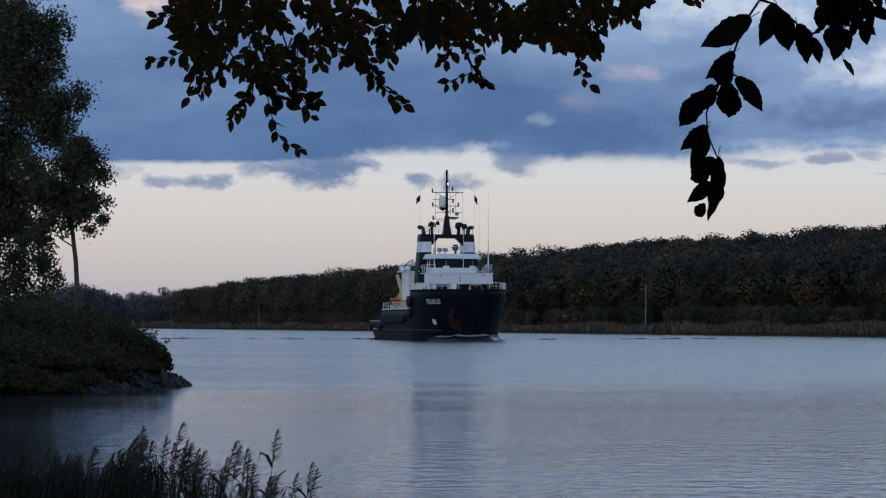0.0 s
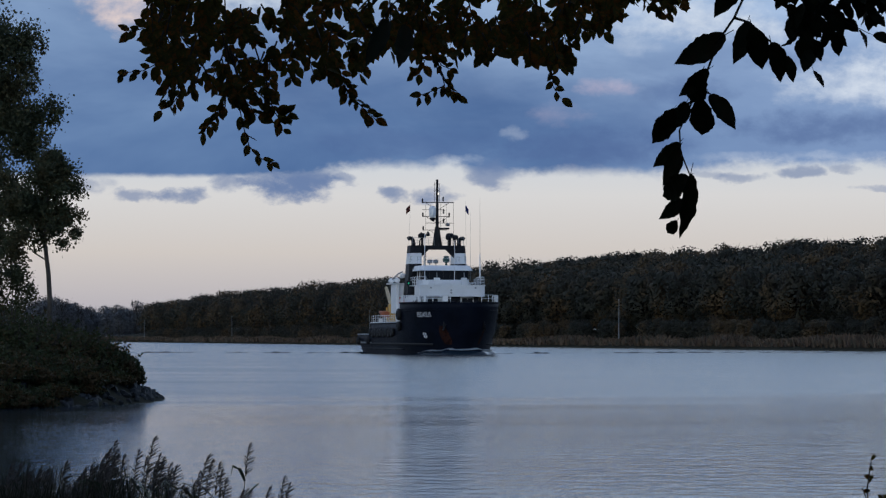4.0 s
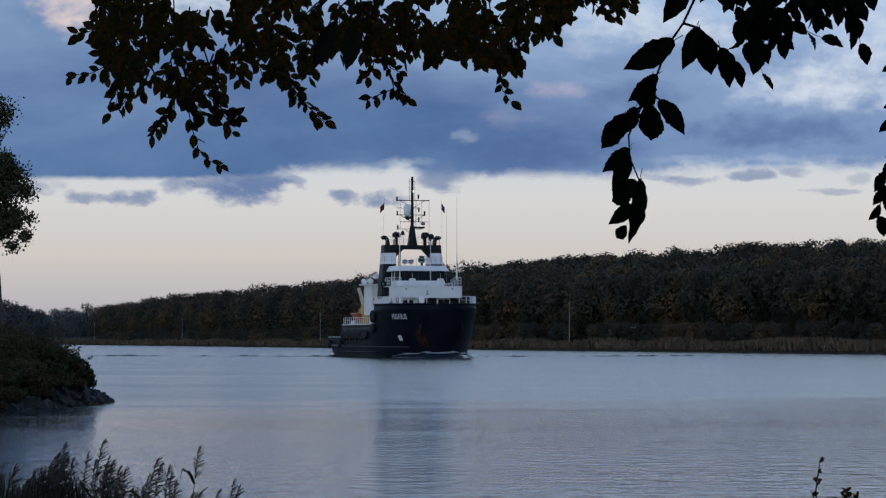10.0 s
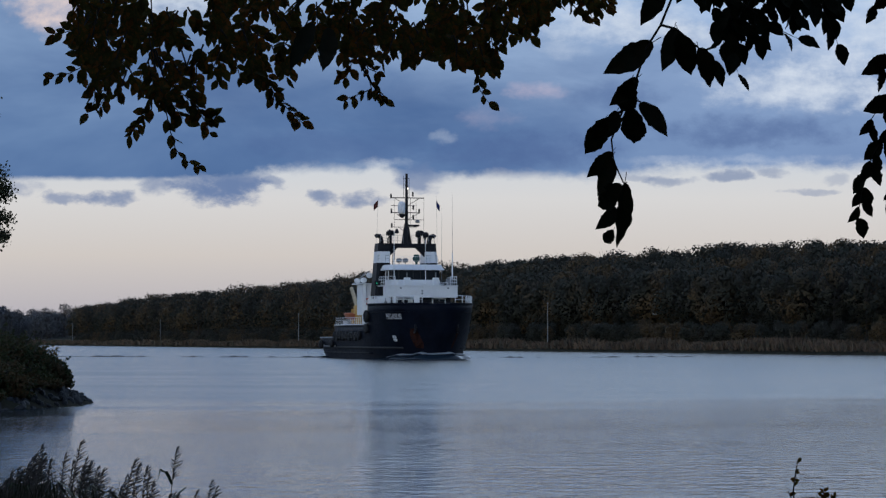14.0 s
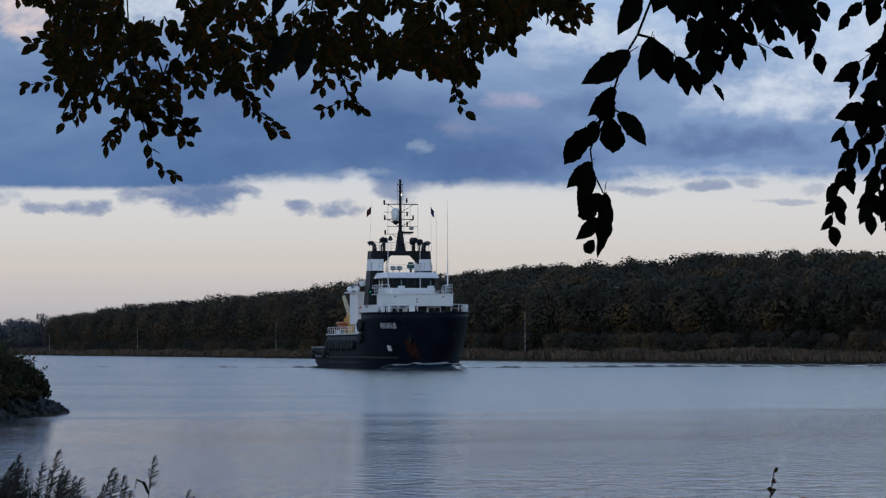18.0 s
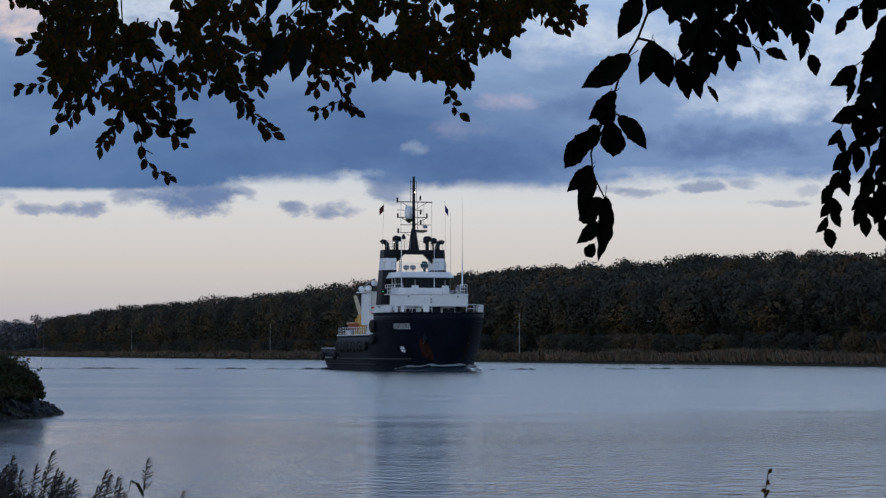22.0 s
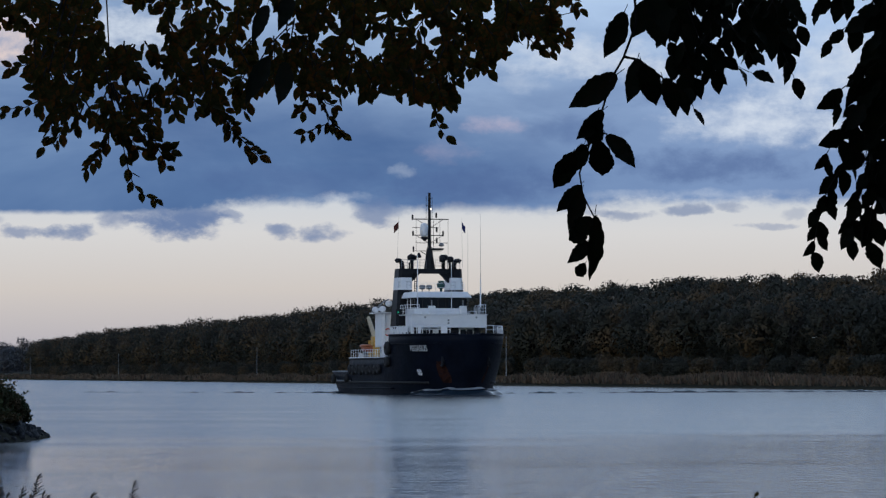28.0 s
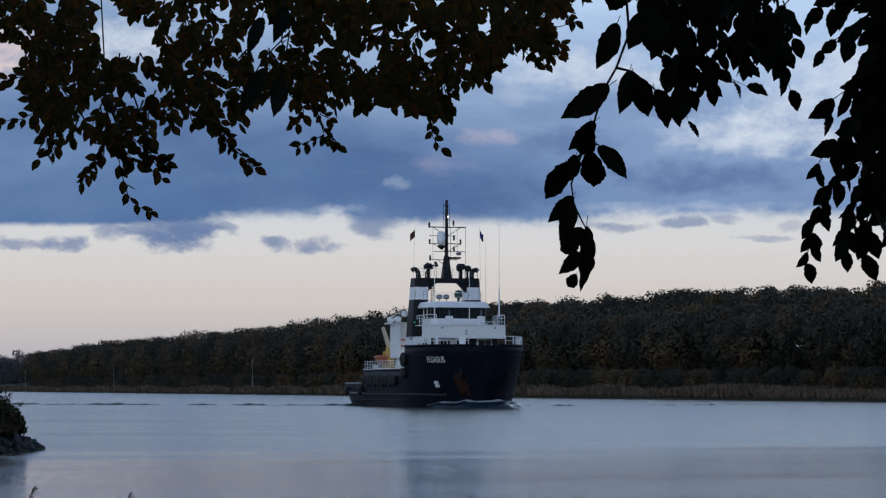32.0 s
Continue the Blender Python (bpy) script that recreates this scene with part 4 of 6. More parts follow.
    for x, y, z0, z1 in ((-3.95, 5.2, 12.2, 19.0), (-3.9, 0.2, 9.1, 17.5)):
        part("whip_aerial", tube(bmesh.new(), [(x, y, z0), (x, y, z1)], 0.03, 0.012, 4), STEEL, ship)
    # starboard and port casing blocks behind the house, with rafts and lifebuoys
    for s in (1, -1):
        cb = part("casing_block", box(*sorted((s * 3.2, s * 4.75)), -6.2, -3.2, 5.1, 8.7, 0.08), WHITE, ship, "white casing block")
        part("casing_roof", prism([(s * 2.9, -6.6), (s * 5.2, -6.9), (s * 5.0, -2.9), (s * 2.9, -2.9)][:: s], 8.7, 8.82), WHITE, cb)
        ring = bmesh.new()
        tube(ring, [(s * 4.05 + 0.36 * math.cos(a * math.pi / 8), -3.12, 6.7 + 0.36 * math.sin(a * math.pi / 8)) for a in range(17)], 0.07, None, 6)
        part("lifebuoy", ring, BUOY, ship, "red lifebuoy on the casing", True)
        for x, y, z in ((4.75, -5.9, 9.15), (4.25, -4.8, 9.2), (3.75, -3.9, 9.75)):
            part("life_raft", lathe(bmesh.new(), [(0.15, -0.5), (0.3, -0.42), (0.33, 0), (0.3, 0.42), (0.15, 0.5)], pose(s * x, y, z, 90, 0, 0)), WHITE, ship, "white life raft canister", True)
        part("raft_cradle", tube(bmesh.new(), [(s * 5.1, -6.6, 8.75), (s * 4.2, -4.2, 10.0), (s * 3.9, -3.2, 10.2)], 0.09), STEEL, ship)
        part("ladder_post", tube(bmesh.new(), [(s * 4.4, -3.1, 3.9), (s * 4.4, -3.0, 8.9)], 0.07), WHITE, ship)
        part("support_leg", box(*sorted((s * 4.3, s * 4.6)), -4.0, -3.6, 3.85, 5.1, 0.03), WHITE, ship)
    # navigation lights
    part("side_light", box(3.75, 4.72, 3.0, 3.4, 8.43, 9.0, 0.03), BLACK, ship, "dark sidelight box")
    part("side_lamp", lathe(bmesh.new(), [(0.02, 8.64), (0.06, 8.65), (0.075, 8.7), (0.06, 8.76), (0.02, 8.77)], pose(4.5, 3.45, 0), 10), lamp_glow("green_sidelight_glow", (0.03, 0.7, 0.4), 0.9), ship, "lit green starboard sidelight", True)


def build_funnels(ship):
    for s in (1, -1):
        def ring(z, bm):
            f = (z - 4) / 9.4
            xo, xi = 4.05 - 0.62 * f, 2.0 + 0.12 * f
            y0, y1 = -3.4 + 0.6 * f, -0.2 - 0.15 * f
            c = 0.28
            pts = [(xi, y0), (xo - c, y0), (xo, y0 + c), (xo, y1 - c), (xo - c, y1), (xi, y1)]
            return [bm.verts.new((s * x, y, z)) for x, y in pts]
        for name, z0, z1, m_ in (("funnel_base", 7.0, 11.15, BLACK), ("funnel_band", 11.15, 12.45, WHITE), ("funnel_top", 12.45, 13.4, BLACK)):
            bm = bmesh.new()
            a, b = ring(z0, bm), ring(z1, bm)
            bm.faces.new(a), bm.faces.new(b)
            for i in range(6):
                bm.faces.new((a[i], a[(i + 1) % 6], b[(i + 1) % 6], b[i]))
            bmesh.ops.recalc_face_normals(bm, faces=bm.faces[:])
            fb = part(name, bm, m_, ship)
        # curved exhaust elbow
        pts = [(s * 2.85 + s * 0, -1.6, 13.3), (s * 2.85, -1.6, 13.75), (s * 2.9, -1.6, 14.05), (s * 3.08, -1.6, 14.27), (s * 3.35, -1.6, 14.32), (s * 3.55, -1.6, 14.18)]
        part("exhaust_elbow", tube(bmesh.new(), pts, 0.27, 0.25, 10), BLACK, ship, smooth=True)
        part("vent_head", lathe(bmesh.new(), [(0.16, 13.3), (0.16, 14.3), (0.5, 14.35), (0.52, 14.75), (0.3, 14.95)], pose(s * 1.75, -1.7, 0)), BLACK, ship, smooth=True)
        part("small_pipe", tube(bmesh.new(), [(s * 2.2, -1.0, 13.3), (s * 2.2, -1.0, 14.0), (s * 2.0, -1.0, 14.2)], 0.09), BLACK, ship)
        rail(ship, [(s * 3.2, -0.5, 13.4), (s * 0.5, -0.5, 13.4)], 0.95, 3, 0.7, STEEL, 0.02, "gantry_railing")
        rail(ship, [(s * 3.5, -0.4, 11.3), (s * 2.2, -0.3, 11.3)], 0.7, 2, 0.5, STEEL, 0.02, "funnel_rung")
        part("flag_halyard", tube(bmesh.new(), [(s * 3.6, -0.8, 13.3), (s * 3.45, -0.6, 18.9)], 0.012, None, 3), STEEL, ship)
        bm = bmesh.new()
        g = [[bm.verts.new((s * 3.45 + s * (0.02 + 0.09 * i), -0.6 - 0.07 * i + 0.07 * math.sin(i * 1.7), 18.4 - 0.75 * j / 3 - 0.1 * i)) for j in range(4)] for i in range(6)]
        for i in range(5):
            for j in range(3):
                bm.faces.new((g[i][j], g[i + 1][j], g[i + 1][j + 1], g[i][j + 1]))
        fl = part("flag", bm, FLAGRED if s > 0 else FLAGBLUE, ship, "small dark red flag" if s > 0 else "small blue flag", True)
        fl.modifiers.new("cloth", "SOLIDIFY").thickness = 0.01
    part("gantry_beam", box(-2.2, 2.2, -1.6, -0.5, 12.9, 13.4, 0.06), BLACK, ship)
    for s in (1, -1):
        part("gantry_knee", prism([(0, 0), (1.1, 0), (0, 1.1)], -0.3, 0.3), BLACK, ship).matrix_basis = Matrix.Translation((s * 2.15, -1.05, 12.95)) @ (pose(0, 0, 0, -90, 0, 0) if s < 0 else pose(0, 0, 0, -90, 0, 180))
    # lattice stay on the starboard leg of the gantry
    for x in (1.62, 1.85):
        part("ladder_rail", tube(bmesh.new(), [(x, -0.3, 10.6), (x - 0.1, -0.4, 13.0)], 0.035), BLACK, ship)
    for i in range(9):
        part("ladder_rung", tube(bmesh.new(), [(1.6 - 0.01 * i, -0.3, 10.8 + i * 0.25), (1.86 - 0.01 * i, -0.3, 10.8 + i * 0.25)], 0.045), BLACK, ship)


def build_mast(ship):
    done = set(ship.children)
    part("mast_foot", lathe(bmesh.new(), [(0.62, 13.3), (0.28, 15.8)], pose(0, -1.0, 0), 4), BLACK, ship)
    part("mast", tube(bmesh.new(), [(0, -1.0, 15.5), (0, -1, 18.0), (0, -1.0, 21.9)], 0.2, 0.14, 8), BLACK, ship)
    Y = -1.0
    for z, a, b, r in ((18.95, 1.75, -2.1, 0.06), (18.0, 1.85, -1.0, 0.035), (17.15, 1.75, -1.55, 0.05), (16.3, 1.5, -2.0, 0.035), (15.55, 0.2, -1.4, 0.09), (15.4, 1.7, -1.2, 0.035), (20.5, 0.4, -0.3, 0.03), (21.3, 0.4, -0.3, 0.03)):
        part("yard", tube(bmesh.new(), [(a, Y, z), (0, Y, z), (b, Y, z)], r), BLACK, ship)
    for x, z0, z1 in ((1.45, 15.4, 18.95), (-1.15, 16.3, 18.95), (0.35, 18.95, 21.6), (-0.3, 18.95, 21.4), (-0.45, 15.5, 18.95), (-2.05, 13.4, 18.9)):
        part("mast_stay", tube(bmesh.new(), [(x, Y, z0), (x, Y, z1)], 0.022 if abs(x) > 0.5 else 0.03, None, 4), BLACK, ship)
    for a, b in (((1.4, 18.9), (0.1, 18.1)), ((-1.5, 18.9), (-0.1, 18.0)), ((1.4, 17.1), (0.1, 16.3)), ((-1.5, 17.15), (-0.1, 16.3)), ((1.0, 15.4), (0.1, 14.8))):
        part("mast_brace", tube(bmesh.new(), [(a[0], Y, a[1]), (b[0], Y, b[1])], 0.03, None, 4), BLACK, ship)
    for x, z in ((1.85, 18.95), (1.8, 17.15), (-1.5, 17.15), (1.75, 15.4), (-0.75, 19.2), (2.0, 14.6), (-0.8, 17.6), (-0.8, 16.4)):
        part("mast_lamp", lathe(bmesh.new(), [(0.06, z - 0.1), (0.1, z), (0.1, z + 0.4), (0.05, z + 0.5)], pose(x, Y, 0), 8), BLACK, ship)
    part("satellite_dome", lathe(bmesh.new(), [(0.2, 16.95), (0.4, 17.1), (0.44, 17.6), (0.43, 18.1), (0.34, 18.4), (0.12, 18.5)], pose(0.65, Y + 0.3, 0), 16), WHITE, ship, "grey-white satellite dome", True)
    part("dome_bracket", lathe(bmesh.new(), [(0.1, 16.5), (0.42, 16.8), (0.42, 16.95)], pose(0.6, Y + 0.3, 0), 8), BLACK, ship)
    part("radar_scanner", box(-1.45, -0.1, Y + 0.25, Y + 0.45, 15.5, 15.7, 0.03), BLACK, ship)
    part("radar_dome", lathe(bmesh.new(), [(0.15, 15.9), (0.28, 16.0), (0.28, 16.15), (0.12, 16.3)], pose(-1.3, Y, 0), 10), STEEL, ship, smooth=True)
    for x, r in ((-1.3, 0.32), (-2.2, 0.35)):
        part("floodlight", lathe(bmesh.new(), [(0.05, 13.4), (0.05, 14.1), (r, 14.2), (r * 1.05, 14.6), (0.15, 14.8)], pose(x, Y + 0.4, 0), 10), BLACK, ship, smooth=True)
    part("mast_top_light", lathe(bmesh.new(), [(0.06, 19.95), (0.09, 20.0), (0.09, 20.15), (0.04, 20.2)], pose(-0.1, Y + 0.25, 0), 8), lamp_glow(), ship, "lit white masthead lamp")
    part("crow_hoist", lathe(bmesh.new(), [(0.05, 14.6), (0.3, 14.7), (0.1, 15.2)], pose(1.15, Y, 0), 6), BLACK, ship)
    # the mast's own height above the gantry
    for ob in set(ship.children) - done:
        for v in ob.data.vertices:
            v.co.z = 13.4 + (v.co.z - 13.4) * 0.955


def lamp_glow(name="masthead_lamp_glow", tone=(1.0, 0.93, 0.8), power=1.3):
    m = bpy.data.materials.new(name)
    m.use_nodes = True
    k = Net(m.node_tree)
    k.n("ShaderNodeOutputMaterial", None, Surface=k.n("ShaderNodeEmission", None, Color=(*tone, 1), Strength=power))
    return m


def build_ship_fittings(ship):
    # forecastle rails: white stanchions and canvas dodgers between some of them
    for side in (1, -1):
        pts = [(side * (hull_x(t, 6.25) - 0.12), hull_y(t, 6.25), 6.3) for t in np.linspace(0.73, 0.985, 13)]
        rail(ship, pts, 0.85, 2, 0.9, WHITE, 0.035, "bow_railing")
    for t0, side in ((0.735, 1), (0.75, 1), (0.785, 1), (0.80, 1), (0.835, 1), (0.875, 1), (0.905, 1), (0.97, 1), (0.75, -1), (0.77, -1), (0.79, -1), (0.9, -1)):
        a = Vector((side * (hull_x(t0, 6.25) - 0.1), hull_y(t0, 6.25), 6.32))
        b = Vector((side * (hull_x(t0 + 0.011, 6.25) - 0.1), hull_y(t0 + 0.011, 6.25), 6.32))
        bm = bmesh.new()
        v = [bm.verts.new(p) for p in (a, b, b + Vector((0, 0, 0.75)), a + Vector((0, 0, 0.75)))]
        bm.faces.new(v)
        p = part("rail_panel", bm, WHITE, ship, "white canvas panel on the rail")
        p.modifiers.new("cloth", "SOLIDIFY").thickness = 0.03
    for x, y, r, h in ((1.2, 11.0, 0.45, 1.0), (-1.2, 11.0, 0.45, 1.0), (0, 9.0, 0.7, 1.1), (2.6, 9.0, 0.3, 0.9), (-2.6, 9.0, 0.3, 0.9)):
        part("windlass", lathe(bmesh.new(), [(r, 5.6), (r * 0.7, 5.8), (r * 0.7, 5.6 + h - 0.2), (r, 5.6 + h)], pose(x, y, 0), 12), BLACK, ship, "black foredeck bollard", True)
    # anchors in rust-streaked pockets
    for side in (1, -1):
        yc = 13.9
        bm = bmesh.new()
        n = 9
        rows = []
        for i in range(n):
            z = 1.3 + 2.2 * i / (n - 1)
            hw = 0.5 * math.sin(math.pi * (0.08 + 0.84 * i / (n - 1))) ** 0.35 * (1 - 0.15 * i / (n - 1))
            row = []
            for j in range(7):
                y = yc - 0.35 + (j / 3 - 1) * hw
                row.append(bm.verts.new((side * (hull_at(y, z) + 0.025), y, z)))
            rows.append(row)
        for a, b in zip(rows, rows[1:]):
            for j in range(6):
                if side > 0 or j in (2, 3):
                    bm.faces.new((a[j], a[j + 1], b[j + 1], b[j]) if side > 0 else (a[j + 1], a[j], b[j], b[j + 1]))
        part("rust_stain", bm, RUST, ship, "brown rust stain below the anchor", True)
        x, z = side * (hull_at(yc, 3.5) + 0.1), 3.5
        an = part("anchor", tube(bmesh.new(), [(x, yc, z + 0.5), (x + side * 0.05, yc, z - 0.4)], 0.13), BLACK, ship, "black stockless anchor")
        part("fluke", tube(bmesh.new(), [(x, yc - 0.6, z + 0.15), (x + side * 0.1, yc - 0.35, z - 0.45), (x + side * 0.1, yc + 0.35, z - 0.45), (x, yc + 0.6, z + 0.15)], 0.1), BLACK, an)
        # name and round emblem, seen on the starboard bow
        if side < 0:
            continue
        z0, hgt = 4.55, 0.6
        text = bpy.data.curves.new("name", "FONT")
        text.body, text.size, text.extrude = "PEGASUS", 1.0, 0.0
        tmp = new("tmp", text)
        dg = bpy.context.evaluated_depsgraph_get()
        dg.update()
        me = bpy.data.meshes.new_from_object(tmp.evaluated_get(dg))
        bpy.data.objects.remove(tmp)
        co = np.array([tuple(v.co) for v in me.vertices])
        lo, hi = co.min(0), co.max(0)
        for v in me.vertices:
            f, g = (v.co.x - lo[0]) / (hi[0] - lo[0]), (v.co.y - lo[1]) / (hi[1] - lo[1])
            y = NAME_Y + (f if side > 0 else 1 - f) * NAME_L
            z = z0 + g * hgt
            v.co = (side * (hull_at(y, z) + 0.03), y, z)
        me.materials.clear()
        me.materials.append(LETTER)
        part("ship_name", me, None, ship, "white painted name on the bow")
        for q in range(4):
            bm = bmesh.new()
            c = bm.verts.new((side * (hull_at(EMB_Y, 2.4) + 0.04), EMB_Y, 2.4))
            arc = []
            for i in range(5):
                a = q * math.pi / 2 + 0.2 + i * 0.29
                y, z = EMB_Y + 0.36 * math.cos(a), 2.4 + 0.36 * math.sin(a)
                arc.append(bm.verts.new((side * (hull_at(y, z) + 0.04), y, z)))
            for a, b in zip(arc, arc[1:]):
                bm.faces.new((c, a, b) if side > 0 else (c, b, a))
            part("emblem", bm, LETTER, ship, "white quartered thruster mark")
    # boat deck: rail, orange boat, yellow crane
    for side in (1, -1):
        pts = [(side * (hull_x(t, 3.9) - 0.1), hull_y(t, 3.9), 3.9) for t in np.linspace(0.285, 0.69, 8)]
        rail(ship, pts, 0.95, 3, 1.3, WHITE, 0.024, "boat_deck_railing")
    part("deck_edge", tube(bmesh.new(), [(hull_x(t, 3.9) + 0.05, hull_y(t, 3.9), 4.0) for t in np.linspace(0.28, 0.69, 8)], 0.06), WHITE, ship)
    part("bulwark_panel", box(-3.5, 4.9, -13.35, -13.25, 3.9, 4.5, 0.02), WHITE, ship)
    bt = bmesh.new()
    n = 12
    g = []
    for i in range(n + 1):
        y = -13.1 + 4.2 * i / n
        w = 0.95 * (1 - abs(i / n * 2 - 1) ** 3) + 0.02
        g.append([bt.verts.new((4.1 + w * x, y, 4.55 + zz)) for x, zz in ((-1, 0.75), (-0.85, 0.25), (0, 0), (0.85, 0.25), (1, 0.75))])
    for a, b in zip(g, g[1:]):
        for j in range(4):
            bt.faces.new((a[j], a[j + 1], b[j + 1], b[j]))
    boat = part("rescue_boat", bt, ORANGE, ship, "orange rescue boat under the crane", True)
    boat.modifiers.new("shell", "SOLIDIFY").thickness = 0.06
    part("fender_tube", tube(bmesh.new(), [(4.1 + 1.0 * math.sin(a), -11.0 - 2.1 * math.cos(a), 5.3) for a in np.linspace(0, 6.283, 17)], 0.16), ORANGE, boat, smooth=True)
    part("boat_cradle", box(3.4, 4.8, -11.4, -10.8, 3.85, 4.7, 0.05), STEEL, ship)
    crane = part("crane", lathe(bmesh.new(), [(0.42, 3.85), (0.38, 5.6), (0.5, 5.7), (0.5, 6.2)], pose(4.1, -8.3, 0), 12), YELLOW, ship, "yellow deck crane")
    part("crane_housing", box(3.7, 4.6, -8.9, -7.7, 5.3, 6.3, 0.08), YELLOW, crane)
    part("crane_jib", tube(bmesh.new(), [(4.2, -8.4, 6.1), (4.4, -9.2, 7.2), (4.6, -10.0, 8.4)], 0.28, 0.2, 6), CREAM, crane, "pale yellow jib")
    part("jib_ram", tube(bmesh.new(), [(4.2, -8.9, 5.9), (4.4, -9.6, 7.2)], 0.1), STEEL, crane)
    part("crane_post", tube(bmesh.new(), [(4.4, -10.0, 3.9), (4.4, -10.0, 5.9)], 0.2), YELLOW, crane)
    part("tow_winch", lathe(bmesh.new(), [(0.9, -1.5), (0.9, -1.4), (0.55, -1.35), (0.55, 1.35), (0.9, 1.4), (0.9, 1.5)], pose(0, -15.0, 2.4, 0, 90, 0), 14), BLACK, ship, "black towing winch", True)
    for x, y in ((2.6, -22.5), (-2.6, -22.5), (4.6, -18.5), (-4.6, -18.5)):
        part("bollard", lathe(bmesh.new(), [(0.25, 1.3), (0.2, 1.4), (0.2, 2.1), (0.28, 2.2)], pose(x, y, 0), 10), GREY, ship, smooth=True)
    part("stern_roller", tube(bmesh.new(), [(-2.2, -24.7, 2.2), (2.2, -24.7, 2.2)], 0.3, None, 10), GREY, ship, smooth=True)
    part("ensign_staff", tube(bmesh.new(), [(0, -24.2, 1.3), (0, -24.8, 6.0)], 0.04), WHITE, ship)


NAME_Y, NAME_L, EMB_Y = 10.2, 2.5, 10.9


def build_wake(ship):
    """The cushion of water round the bow with its foam, and the broken crests that trail the tug; they ride along with it."""
    rng = np.random.default_rng(9)
    ys = [6.5 + 7.6 * math.sin(0.5 * math.pi * i / 20) for i in range(21)]
    line = [Vector((hull_at(y, 0.9), y, 0)) for y in ys]
    line += [Vector((-p.x, p.y, 0)) for p in line[-2::-1]]
    n = len(line)
    outs = [((line[min(i + 1, n - 1)] - line[max(i - 1, 0)]).normalized().cross(Vector((0, 0, 1)))) for i in range(n)]
    outs = [-o if o.dot(p - Vector((0, 4, 0))) < 0 else o for o, p in zip(outs, line)]
    crest = lambda q: 0.95 * (0.8 + 0.2 * math.sin(math.pi * min(1, q / 0.56)) if q < 0.28 else max(0.0, math.cos(0.5 * math.pi * (q - 0.28) / 0.72)) ** 0.75)
    swell = [math.sin(math.pi * (0.5 + i) / n) ** 0.7 * (0.9 + 0.1 * math.sin(i * 0.9)) for i in range(n)]
    bm = bmesh.new()
    rows = [[bm.verts.new(p + o * (-0.35 + 2.5 * q * (0.4 + 0.6 * h)) + Vector((0, 0, -0.06 + h * crest(q)))) for q in (0, 0.1, 0.22, 0.36, 0.5, 0.64, 0.78, 0.9, 1)] for p, o, h in zip(line, outs, swell)]
    for a, b in zip(rows, rows[1:]):
        for u, v, w, x in zip(a, a[1:], b[1:], b):
            bm.faces.new((u, v, w, x))
    part("bow_wave", bm, SLICK, ship, "smooth dark bow wave", True)
    bm = bmesh.new()
    rows = []
    for p, o, h in list(zip(line, outs, swell))[5:-3]:
        e = rng.uniform(0.54, 0.68)
        rows.append([bm.verts.new(p + o * (-0.35 + 2.5 * q * (0.4 + 0.6 * h)) + Vector((0, 0, -0.03 + h * crest(q) + rng.uniform(0.0, 0.03)))) for q in (0.1, 0.28, 0.45, e)])
    for a, b in zip(rows, rows[1:]):
        for u, v, w, x in zip(a, a[1:], b[1:], b):
            bm.faces.new((u, v, w, x))
    part("bow_foam", bm, FOAM, ship, "thin white foam crest at the bow", True)
    # short steep crests set out in a slanting row on either side
    for side in (1, -1):
        for i in range(15):
            f = (i + rng.uniform(-0.25, 0.25)) / 14
            cx, cy = (7.5 + 62 * f, -20 - 52 * f) if side > 0 else (-9 - 70 * f, -6 - 30 * f)
            ln, hh = rng.uniform(2.0, 4.6), rng.uniform(0.2, 0.36) * (1 - 0.3 * f)
            bm = bmesh.new()
            rows = []
            for j in range(13):
                q = j / 6 - 1
                h = hh * (1 - q * q) ** 0.8 * (1 + 0.25 * math.sin(j * 1.9 + i))
                rows.append([bm.verts.new((cx + q * ln, cy + dy * 0.75 - side * q * ln * 0.25 * side, -0.03 + h * z)) for dy, z in ((-1.6, 0), (-0.9, 0.5), (-0.3, 0.93), (0, 1), (0.25, 0.8), (0.6, 0.3), (0.9, 0))])
            for a, b in zip(rows, rows[1:]):
                for u, v, w, x in zip(a, a[1:], b[1:], b):
                    bm.faces.new((u, v, w, x))
            part("wake_crest", bm, SLICK, ship, "short dark wave crest of the wake", True)


def build_ship():
    ship = root("tugboat", "navy-hulled ocean tug with white deckhouse under way on the canal", "ship")
    build_hull(ship)
    build_house(ship)
    build_funnels(ship)
    build_mast(ship)
    build_ship_fittings(ship)
    build_wake(ship)
    return ship


